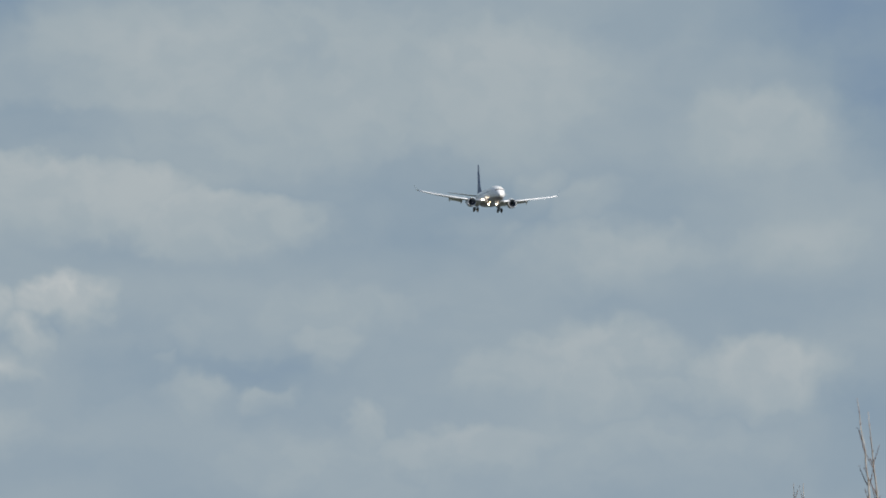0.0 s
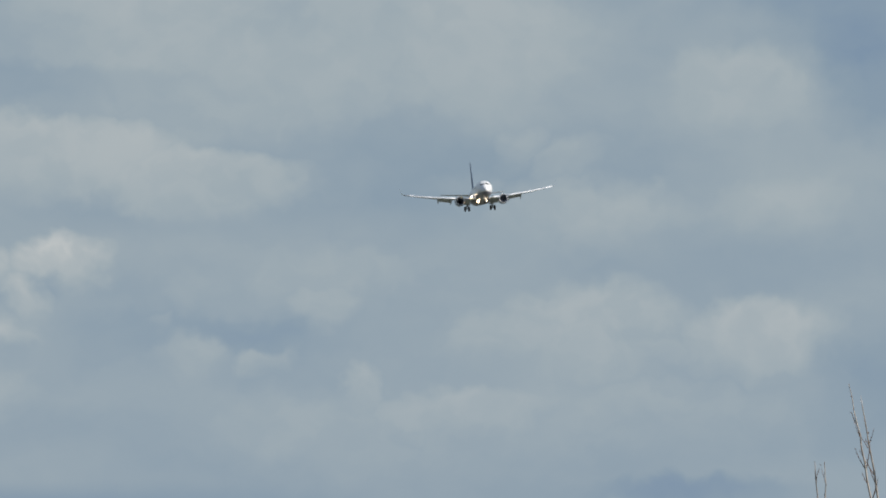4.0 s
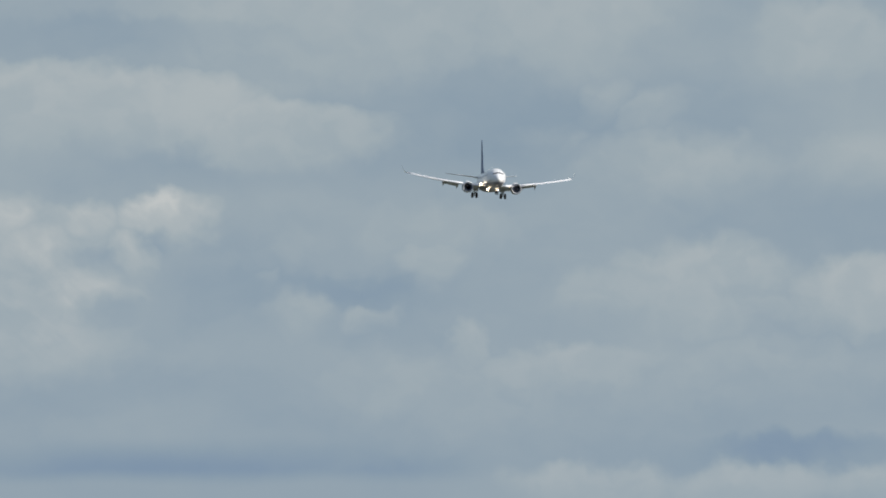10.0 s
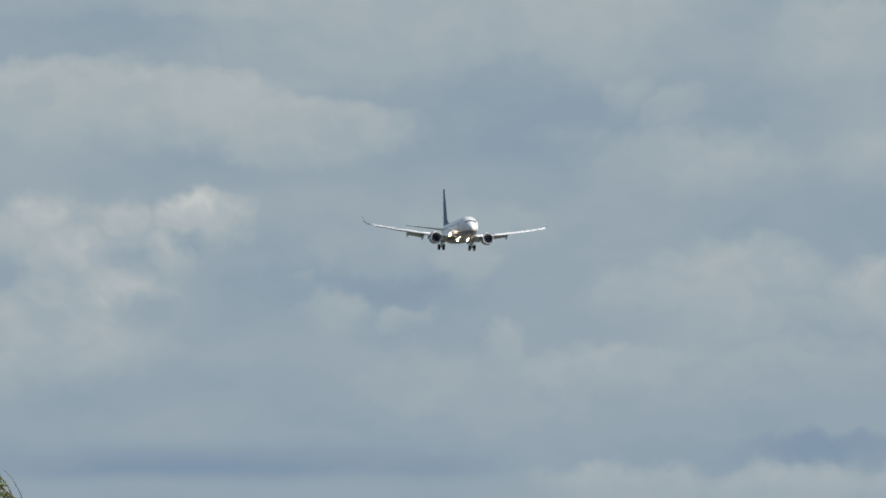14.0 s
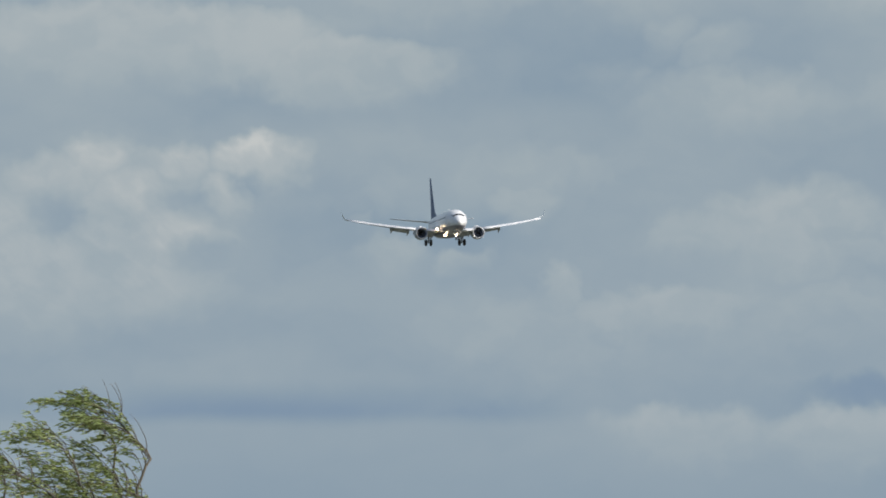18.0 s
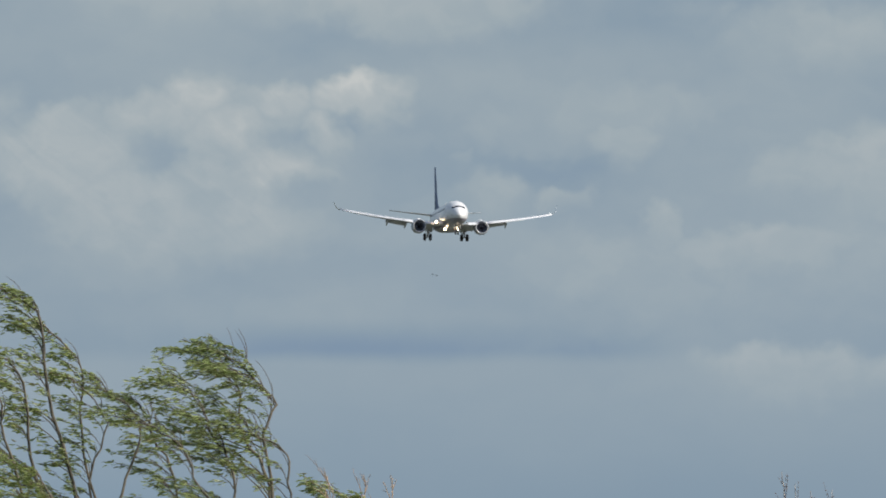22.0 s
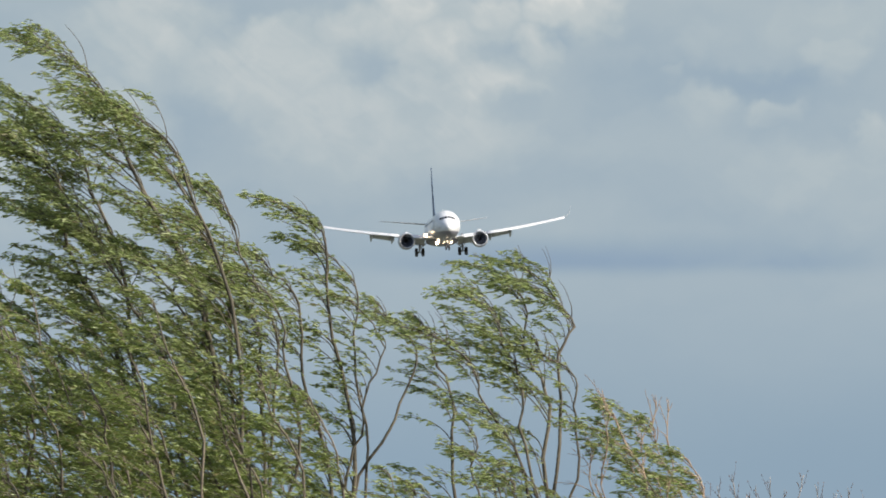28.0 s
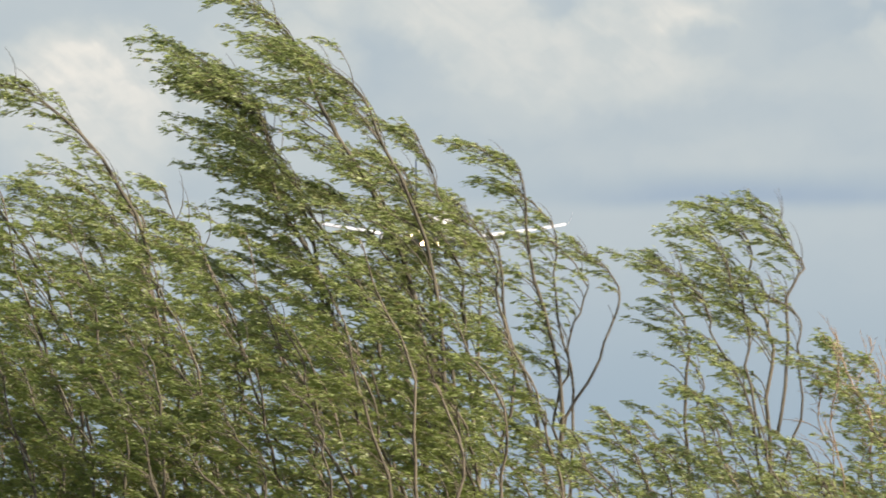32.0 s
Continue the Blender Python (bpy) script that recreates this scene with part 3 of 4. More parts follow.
    for side in (1, -1):
        door = [[(0.42 + q, -13.9 + yy, zz) for q, yy in ((0, -0.9), (0.04, -0.9), (0.04, 0.9), (0, 0.9))] for zz in (-2.35, -1.7)]
        side_part("nose_gear_door", side, loft(door), WHITE, ng, "", False)
    part("taxi_light", mesh("taxi_light", *lens(0, -14.3, -2.2, 0.12), LAMPDIM), ng, "small lit taxi light")
    # fin with dorsal fillet
    fin = []
    for h, lead, chord in ((1.2, 9.2, 10.3), (2.3, 11.6, 7.8), (3.0, 13.0, 6.4), (5.0, 14.75, 5.0), (7.1, 16.65, 3.6), (8.98, 18.2, 2.35)):
        cut = 0.22 if h > 2.5 else 0.1
        fin.append([(q[2], q[1], h) for q in foil(lead + cut * chord, chord * (1 - cut), 0, 0, 0.017 if h > 2.5 else 0.015)])
    v, f = loft(fin)
    part("tail_fin", mesh("tail_fin", v, f, NAVY), jet, "dark navy blue tail fin")
    return jet


JET = airliner()


# ---- willows bent by the wind, which blows from +X to -X ----
def spline(ctrl, n):
    """A smooth line of n + 1 points through the control points."""
    pts = [Vector(c) for c in ctrl]
    pts = [pts[0] * 2 - pts[1]] + pts + [pts[-1] * 2 - pts[-2]]
    out = []
    segs = len(pts) - 3
    for i in range(n + 1):
        g = min(i / n * segs, segs - 1e-6)
        k = int(g)
        t = g - k
        a, b, c, d = pts[k:k + 4]
        out.append(0.5 * ((2 * b) + (c - a) * t + (2 * a - 5 * b + 4 * c - d) * t * t + (3 * b - a - 3 * c + d) * t ** 3))
    return out


def leaf_blades(spots, rng, size):
    """Thin folded blades at (place, direction): one joined sheet."""
    n = len(spots)
    if not n:
        return [], []
    P = np.array([s[0] for s in spots])
    D = np.array([s[1] for s in spots])
    D = D / np.linalg.norm(D, axis=1)[:, None]
    R = rng.normal(size=(n, 3))
    R[:, 2] += 0.5
    S = np.cross(D, R)
    S /= np.linalg.norm(S, axis=1)[:, None] + 1e-9
    N = np.cross(S, D)
    L = (size * rng.uniform(0.6, 1.35, n))[:, None]
    W = L * rng.uniform(0.21, 0.32, n)[:, None] * 0.5
    a, tip = P, P + D * L - N * L * 0.12
    b, c = P + D * L * 0.45 + S * W + N * W * 0.4, P + D * L * 0.45 - S * W + N * W * 0.4
    V = np.stack([a, b, tip, c], 1).reshape(-1, 3)
    F = [(4 * i, 4 * i + 1, 4 * i + 2, 4 * i + 3) for i in range(n)]
    return V.tolist(), F


BOUGHS = []


def limb(tree, name, ctrl, r0, rng, shoots, reach, size=0.068, start=0.2, leafy=1.0, bark=None, leaf=None, wind=1.0, rise=0.5, tipr=0.006, label="", fol_label="", steps=18, dense=0.0140, whips=3):
    """A stem with its side shoots, twigs and leaves; the stem's foot is its origin."""
    foot = Vector(ctrl[0])
    pts = [p - foot for p in spline(ctrl, steps)]
    wave = rng.uniform(0, 6.28)
    for i, p in enumerate(pts[1:], 1):
        w = 0.05 * min(1.0, 3 * i / steps)
        p += Vector((w * math.sin(0.85 * i + 2.4 * wave), 0.5 * w * math.cos(0.7 * i + wave), 0)) + Vector(rng.normal(size=3)) * 0.014
    radii = [tipr + (r0 - tipr) * (1 - i / steps) ** 0.9 for i in range(steps + 1)]
    bark, leaf = bark or BARK, leaf or LEAF
    stem = part(name, mesh(name, *tube(pts, radii, 7), bark), tree, label, foot)
    twigs, spots = [], []
    lrng = np.random.default_rng(int(rng.integers(1 << 30)))

    def shoot(p0, d0, length, r, depth):
        n = max(4, int(length / (0.095 if depth else 0.06)))
        p, d = Vector(p0), Vector(d0).normalized()
        line, k = [p.copy()], length / n
        turn = (1.5 if depth else 0.9) * wind / n
        for i in range(n):
            t = (i + 1) / n
            d += Vector((-turn * (0.25 + 1.5 * t), 0, 0.25 * turn * (0.4 - t))) + Vector(rng.normal(size=3)) * (0.075 if depth else 0.10)
            d.normalize()
            p = p + d * k
            line.append(p.copy())
            if depth and t > 0.22 and rng.random() < 0.9:
                sd = d * 0.75 + Vector((-0.15 * wind + 0.15 * rng.normal(), rng.normal() * 0.7, 0.22 + rng.normal() * 0.5))
                shoot(p, sd, min(0.52, length * rng.uniform(0.16, 0.45)) * (1.15 - 0.45 * t), max(0.0034, r * 0.5), depth - 1)
        twigs.append(tube(line, [r + (0.0026 - r) * (j / n) ** 0.9 for j in range(n + 1)], 4 if depth else 3))
        if leafy > 0:
            cnt = int(length / dense * leafy * (0.35 if depth else 1.0))
            for _ in range(cnt):
                g = (lrng.uniform(0.45, 1.0) if depth else lrng.uniform(0.12, 1.0) ** 0.8) * n
                j = min(int(g), n - 1)
                q = line[j].lerp(line[j + 1], g - j) + Vector(lrng.normal(size=3)) * 0.016
                t = line[j + 1] - line[j]
                v = t.normalized() * 0.55 + Vector((-1.0 * wind, 0, -0.05)) + Vector(lrng.normal(size=3) * (0.36, 0.55, 0.30))
                spots.append((tuple(q), tuple(v)))

    for i in range(shoots):
        s = start + (1 - start) * (i + rng.uniform(0.1, 0.9)) / shoots
        j = min(int(s * steps), steps - 1)
        p = pts[j].lerp(pts[j + 1], s * steps - j)
        t = (pts[j + 1] - pts[j]).normalized()
        side = rng.choice((-1.0, 1.0), p=(0.6, 0.4))
        d = t * (0.5 + rise) + Vector((rng.uniform(-0.85, -0.15) if side < 0 else rng.uniform(0.1, 0.5), rng.normal() * 0.5, rng.uniform(0.1, 0.7)))
        L = reach * rng.uniform(0.6, 1.7) * (1.12 - 0.5 * s) * (1.0 if side < 0 else 0.62)
        shoot(p, d, L, max(0.0055, radii[j] * 0.40), 1)
    for _ in range(3):
        shoot(pts[-1], (pts[-1] - pts[-2]).normalized() + Vector((-0.1 + 0.25 * rng.normal(), 0.2, 0.8)), reach * rng.uniform(0.28, 0.5), tipr, 1)
    for _ in range(whips):
        j = int(rng.integers(int(steps * 0.55), steps))
        d, line = Vector((rng.normal() * 0.25 + 0.25, rng.normal() * 0.2, 1.0)).normalized(), [pts[j].copy()]
        for _k in range(7):
            d = (d + Vector((-0.16, rng.normal() * 0.05, 0.0)) + Vector(rng.normal(size=3)) * 0.05).normalized()
            line.append(line[-1] + d * reach * 0.085)
        twigs.append(tube(line, [0.006 - 0.0006 * m for m in range(8)], 4))
    if twigs:
        part("brushwood", mesh("brushwood", *joined(twigs), bark), stem)["kind"] = "stuff"
    if spots:
        v, f = leaf_blades(spots, lrng, size)
        part("foliage", mesh("foliage", v, f, leaf, False), stem, fol_label or "narrow green leaves streaming in the wind")["kind"] = "stuff"
    BOUGHS.append((stem, foot.copy()))
    return stem


TREES = []


def tree(name, label, category, x, y, seed, group=""):
    root = tagged(new(name), label, category, group)
    root.location = (x, y, 0)
    TREES.append(root)
    return root, np.random.default_rng(seed)


def stem_line(x, y, pts, rng, spread=0.5):
    """World (x, z) marks of a stem, turned to the tree's own space with some depth."""
    dy = rng.normal() * spread
    n = len(pts)
    return [(px - x, dy * i / max(1, n - 1), pz) for i, (px, pz) in enumerate(pts)]


def willow(name, label, x, y, seed, stems, group="willows along the field edge", bark=None, leaf=None, shift=0.0, **kw):
    x += shift
    root, rng = tree(name, label, "tree", x, y, seed, group)
    for i, row in enumerate(stems):
        opt = dict(kw)
        opt.update(row[2] if len(row) > 2 else {})
        limb(root, "trunk" if i == 0 else "limb", stem_line(x - shift, y, row[0], rng), row[1] * 0.56, rng, int(opt.pop("shoots", 14) * 1.35), opt.pop("reach", 1.0), bark=bark, leaf=leaf, **opt)
    return root


# the tall trees
willow("willow_tree", "tall willow with long leafy stems bent over by the wind", -9.75, 168.0, 11, [
    ([(-9.75, 0.0), (-9.85, 2.0), (-9.9, 3.5), (-10.3, 4.9), (-10.9, 6.0), (-11.3, 6.75), (-11.75, 7.15)], 0.075, {"shoots": 36, "reach": 1.0}),
    ([(-9.75, 0.1), (-10.3, 2.2), (-10.9, 3.8), (-11.4, 5.0), (-11.6, 5.75), (-11.95, 6.05)], 0.06, {"shoots": 36, "reach": 1.1}),
    ([(-9.75, 0.3), (-9.7, 2.4), (-9.85, 4.0), (-10.2, 5.2), (-10.75, 6.1), (-11.3, 6.5)], 0.05, {"shoots": 26, "reach": 0.85}),
    ([(-9.7, 0.3), (-9.4, 2.0), (-9.4, 3.6), (-9.65, 4.8), (-10.1, 5.6)], 0.045, {"shoots": 24, "reach": 0.9}),
    ([(-9.8, 0.4), (-9.6, 2.2), (-9.75, 3.9), (-10.1, 5.2), (-10.5, 6.0), (-10.85, 6.35)], 0.055, {"shoots": 26, "reach": 1.1}),
    ([(-9.9, 0.6), (-10.6, 2.4), (-11.3, 3.5), (-11.9, 4.2), (-12.4, 4.5)], 0.05, {"shoots": 22, "reach": 0.8}),
    ([(-9.7, 0.5), (-9.5, 2.0), (-9.7, 3.3), (-10.3, 4.4), (-10.9, 5.0)], 0.05, {"shoots": 26, "reach": 0.9}),
    ([(-9.7, 0.3), (-9.2, 2.1), (-9.05, 3.3), (-9.2, 4.2), (-9.5, 4.8)], 0.045, {"shoots": 26, "reach": 0.75}),
    ([(-9.7, 0.4), (-9.45, 2.2), (-9.45, 3.7), (-9.7, 4.6), (-10.1, 5.3)], 0.05, {"shoots": 28, "reach": 0.8}),
    ([(-9.8, 0.3), (-10.4, 2.4), (-10.9, 4.0), (-11.2, 5.2), (-11.5, 5.9), (-11.9, 6.3)], 0.055, {"shoots": 34, "reach": 1.1}),
    ([(-9.75, 0.5), (-10.1, 2.6), (-10.5, 4.0), (-11.05, 5.0), (-11.5, 5.5)], 0.05, {"shoots": 28, "reach": 1.05}),
], shift=-0.02)
willow("willow_tree", "slim willow with a rounded leafy top and a bare forked stem", -8.5, 170.0, 12, [
    ([(-8.5, 0.0), (-8.52, 1.6), (-8.6, 2.8), (-8.75, 3.92), (-8.9, 4.85), (-9.05, 5.35), (-9.3, 5.55)], 0.055, {"shoots": 30, "reach": 0.58}),
    ([(-8.5, 1.3), (-8.54, 2.7), (-8.2, 3.3), (-7.98, 3.85), (-8.05, 4.3), (-8.3, 4.55)], 0.036, {"shoots": 9, "reach": 0.45, "start": 0.66}),
    ([(-8.54, 2.2), (-8.6, 2.9), (-8.45, 3.5), (-8.3, 4.1), (-8.5, 4.6)], 0.03, {"shoots": 7, "reach": 0.5, "start": 0.55}),
    ([(-8.55, 1.2), (-8.8, 2.6), (-9.05, 3.8), (-9.25, 4.65), (-9.5, 5.0)], 0.045, {"shoots": 26, "reach": 0.6}),
    ([(-8.5, 0.9), (-8.45, 2.4), (-8.55, 3.6), (-8.65, 4.6), (-8.9, 5.15)], 0.035, {"shoots": 16, "reach": 0.5, "start": 0.4}),
])
willow("willow_tree", "open-crowned willow with thin curved stems and sparse leaves", -6.35, 170.0, 13, [
    ([(-6.35, 0.0), (-6.4, 1.6), (-6.45, 3.0), (-6.53, 3.69), (-6.65, 4.05), (-6.72, 4.5), (-6.9, 4.88)], 0.05, {"shoots": 24, "reach": 0.85}),
    ([(-6.42, 2.6), (-6.38, 3.5), (-6.33, 4.1), (-6.29, 4.42), (-6.42, 4.68), (-6.75, 4.88)], 0.036, {"shoots": 15, "reach": 0.75, "start": 0.3}),
    ([(-6.38, 1.8), (-6.2, 2.9), (-6.2, 3.55), (-6.35, 3.95), (-6.65, 4.15)], 0.028, {"shoots": 8, "reach": 0.55, "start": 0.35}),
    ([(-6.42, 1.8), (-6.68, 3.0), (-6.85, 3.8), (-7.0, 4.3), (-7.25, 4.62)], 0.032, {"shoots": 16, "reach": 0.7, "start": 0.35}),
    ([(-6.4, 1.6), (-6.7, 2.7), (-7.0, 3.4), (-7.3, 3.95), (-7.55, 4.25)], 0.034, {"shoots": 15, "reach": 0.75}),
], dense=0.0165)
willow("willow_tree", "thin young willow with few leaves", -7.35, 171.0, 14, [
    ([(-7.35, 0.0), (-7.4, 1.9), (-7.47, 3.1), (-7.54, 3.7), (-7.66, 4.1), (-7.85, 4.35)], 0.04, {"shoots": 13, "reach": 0.6}),
    ([(-7.38, 1.0), (-7.2, 2.2), (-7.25, 3.0), (-7.4, 3.5)], 0.03, {"shoots": 9, "reach": 0.5}),
], dense=0.0175)
willow("willow_tree", "tall willow with an arching top bent by the wind", -12.4, 167.0, 15, [
    ([(-12.4, 0.0), (-12.5, 2.2), (-12.65, 3.7), (-12.9, 4.85), (-13.35, 5.65), (-14.0, 6.1), (-14.5, 6.15)], 0.065, {"shoots": 28, "reach": 0.8}),
    ([(-12.45, 0.6), (-13.0, 2.4), (-13.6, 3.8), (-14.2, 4.8), (-14.8, 5.4)], 0.055, {"shoots": 24, "reach": 0.8}),
    ([(-12.4, 0.5), (-12.2, 2.2), (-12.3, 3.3), (-12.7, 4.3), (-13.1, 5.0)], 0.045, {"shoots": 26, "reach": 0.9}),
    ([(-12.4, 0.4), (-12.7, 2.3), (-13.0, 3.6), (-13.4, 4.5), (-13.9, 5.0)], 0.045, {"shoots": 26, "reach": 0.85}),
    ([(-12.3, 0.4), (-11.9, 2.0), (-11.9, 3.2), (-12.1, 4.2), (-12.5, 5.0)], 0.045, {"shoots": 28, "reach": 0.95}),
    ([(-12.4, 0.3), (-13.3, 1.9), (-14.0, 3.0), (-14.6, 3.9), (-15.2, 4.5)], 0.045, {"shoots": 22, "reach": 0.8}),
])
# lower, denser growth before them
for i, (x, top) in enumerate([(-14.5, 4.9), (-13.7, 5.0), (-12.9, 5.0), (-12.1, 4.9), (-11.3, 4.7), (-10.6, 4.6), (-9.95, 4.5), (-9.4, 4.2), (-8.9, 3.5)]):
    rng0 = random.Random(40 + i)
    st = []
    for k in range(5):
        o = (k - 2) * 0.42
        h = top * rng0.uniform(0.75, 1.02)
        st.append(([(x + o * 0.2, 0.0 + 0.05 * k), (x + o * 0.6, h * 0.35), (x + o - 0.25, h * 0.7), (x + o - 0.7, h)], 0.05, {"shoots": 21, "reach": 0.62}))
    willow("sallow_bush", "dense green sallow bush leaning with the wind", x, 163.0 + (i % 3) * 0.9, 60 + i, st, "sallow bushes before the willows", leaf=LEAFDARK, bark=LIGHTBARK, start=0.2, dense=0.0108)
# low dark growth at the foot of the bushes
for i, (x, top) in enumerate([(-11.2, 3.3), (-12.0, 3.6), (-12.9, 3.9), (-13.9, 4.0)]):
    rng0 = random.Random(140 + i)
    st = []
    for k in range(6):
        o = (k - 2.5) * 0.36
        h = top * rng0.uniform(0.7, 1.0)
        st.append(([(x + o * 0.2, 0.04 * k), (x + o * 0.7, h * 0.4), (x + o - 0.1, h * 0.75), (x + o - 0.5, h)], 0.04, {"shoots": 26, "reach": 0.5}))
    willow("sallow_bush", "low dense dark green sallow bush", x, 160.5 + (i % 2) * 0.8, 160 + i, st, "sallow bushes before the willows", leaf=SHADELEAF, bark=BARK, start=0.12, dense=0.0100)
# small tree at the end of the row, half bare and reddish
willow("sallow_bush", "small thin sallow with reddish bare twigs and few leaves", -5.0, 169.0, 21, [
    ([(-5.0, 0.00), (-5.05, 1.47), (-5.2, 2.56), (-5.5, 3.45)], 0.035, {"shoots": 28, "reach": 0.66}),
    ([(-5.0, 0.10), (-4.8, 1.38), (-4.8, 2.36), (-5.1, 3.25)], 0.03, {"shoots": 28, "reach": 0.66}),
    ([(-4.95, 0.10), (-4.5, 1.28), (-4.5, 2.16), (-4.75, 2.91)], 0.03, {"shoots": 20, "reach": 0.62}),
    ([(-5.0, 0.19), (-5.4, 1.38), (-5.6, 2.26), (-5.75, 3.05)], 0.025, {"shoots": 10, "reach": 0.5, "leafy": 0.0}),
    ([(-5.05, 0.1), (-5.4, 1.6), (-5.55, 2.7), (-5.52, 3.55)], 0.016, {"shoots": 6, "reach": 0.35, "leafy": 0.0, "wind": 0.12, "rise": 1.1, "start": 0.5}),
    ([(-5.0, 0.2), (-5.2, 1.7), (-5.25, 2.7), (-5.2, 3.5)], 0.016, {"shoots": 6, "reach": 0.35, "leafy": 0.0, "wind": 0.12, "rise": 1.1, "start": 0.5}),
    ([(-4.95, 0.2), (-4.95, 1.6), (-4.98, 2.6), (-4.93, 3.45)], 0.016, {"shoots": 6, "reach": 0.3, "leafy": 0.0, "wind": 0.12, "rise": 1.1, "start": 0.5}),
], "sallow bushes before the willows", bark=PALE, dense=0.0125, shift=-0.24)


for i, (x, top) in enumerate([(-8.1, 2.75), (-7.6, 2.9), (-7.0, 2.85), (-6.5, 3.05), (-5.9, 2.85), (-5.4, 2.7)]):
    rng0 = random.Random(80 + i)
    st = []
    for k in range(4):
        o = (k - 1.5) * 0.4
        h = top * rng0.uniform(0.72, 1.0)
        st.append(([(x + o * 0.2, 0.05 * k), (x + o * 0.6, h * 0.4), (x + o - 0.1, h * 0.75), (x + o - 0.45, h)], 0.03, {"shoots": 16, "reach": 0.5}))
    willow("sallow_bush", "low open sallow bush at the foot of the willows", x, 166.5 + (i % 2), 90 + i, st, "sallow bushes before the willows", leaf=LEAF, bark=LIGHTBARK, start=0.12, dense=0.0135)


def bud(p, d, r):
    """A small pointed bud lying along a twig."""
    d = d.normalized()
    u = d.cross(Vector((0.2, 1.0, 0.1))).normalized()
    w = d.cross(u)
    return loft([[p + d * (k * r) + (u * math.cos(a) + w * math.sin(a)) * q * r for a in (0, 1.57, 3.14, 4.71)] for k, q in ((0, 0.35), (1.2, 0.75), (2.6, 0.5), (4.0, 0.05))])


def bare_shrub(x, y, tops, seed, label, foot=0.0, thick=0.021):
    """Straight leafless shoots that taper to a point, with short steep side twigs and buds."""
    root, rng = tree("bare_shrub", label, "shrub", x, y, seed, "bare shrubs in the hedge")
    for i, (tx, tz) in enumerate(tops):
        lean = tx - x
        ctrl = [(0.02 * i, 0, 0), (lean * 0.30 + foot, rng.normal() * 0.1, tz * 0.45), (lean * 0.72 + foot * 0.6, rng.normal() * 0.12, tz * 0.8), (lean, rng.normal() * 0.15, tz)]
        line = spline(ctrl, 24)
        for p in line[1:-1]:
            p += Vector(rng.normal(size=3)) * 0.006
        radii = [0.003 + thick * (1 - k / 24) ** 0.8 for k in range(25)]
        stem = part("stem", mesh("stem", *tube(line, radii, 7), SILVER), root)
        twigs, buds = [], []
        for _ in range(8):
            g = rng.uniform(0.55, 0.95) * 24
            k = int(g)
            p, t = line[k].lerp(line[k + 1], g - k), (line[k + 1] - line[k]).normalized()
            d = (t + Vector((rng.choice((-1.0, 1.0)) * rng.uniform(0.25, 0.6), rng.normal() * 0.3, 0.05))).normalized()
            n, tw = 5, [p]
            step = rng.uniform(0.12, 0.42) * (1.3 - g / 24) * 1.4 / n
            for _k in range(n):
                d = (d + Vector((-0.03, 0, 0.09)) + Vector(rng.normal(size=3)) * 0.04).normalized()
                tw.append(tw[-1] + d * step)
                if rng.random() < 0.6:
                    buds.append(bud(tw[-1], d + Vector(rng.normal(size=3)) * 0.3, 0.006))
            twigs.append(tube(tw, [max(0.0025, radii[k] * 0.55) * (1 - 0.14 * m) for m in range(n + 1)], 4))
        for k in range(15, 24):
            buds.append(bud(line[k], (line[k + 1] - line[k]).normalized() + Vector(rng.normal(size=3)) * 0.45, 0.008))
        part("brushwood", mesh("brushwood", *joined(twigs), TWIG), stem)["kind"] = "stuff"
        part("buds", mesh("buds", *joined(buds), TWIG), stem, "small closed brown buds")["kind"] = "stuff"
    return root


bare_shrub(-4.2, 169.0, [(-4.8, 2.8), (-4.7, 2.6), (-4.6, 2.7), (-4.45, 2.82), (-4.3, 2.6), (-4.2, 2.7), (-4.05, 2.78), (-3.9, 2.65), (-3.7, 2.8)], 31, "leafless reddish-brown shrub with upright shoots", thick=0.011)
bare_shrub(-3.3, 169.5, [(-3.75, 2.55), (-3.6, 2.72), (-3.5, 2.5), (-3.38, 2.62), (-3.25, 2.68), (-3.05, 2.55), (-2.85, 2.35)], 32, "low leafless shrub with upright shoots", thick=0.011)
bare_shrub(-1.0, 170.0, [(-1.32, 3.65), (-1.18, 3.52), (-1.02, 3.45), (-0.79, 3.46)], 33, "slender leafless shrub with upright shoots", thick=0.013)
bare_shrub(0.7, 170.0, [(0.30, 3.78), (0.50, 3.5), (0.67, 3.88), (0.94, 3.72)], 34, "slender leafless shrub with upright shoots", thick=0.013)
bare_shrub(3.75, 170.0, [(3.27, 5.39), (3.37, 5.40), (3.03, 4.95), (3.60, 4.92)], 35, "tall leafless sapling with budded upright shoots")
bare_shrub(4.45, 170.0, [(3.71, 6.08), (3.84, 5.95), (4.18, 5.95), (4.45, 5.55)], 36, "tall leafless sapling with budded upright shoots", 0.12)


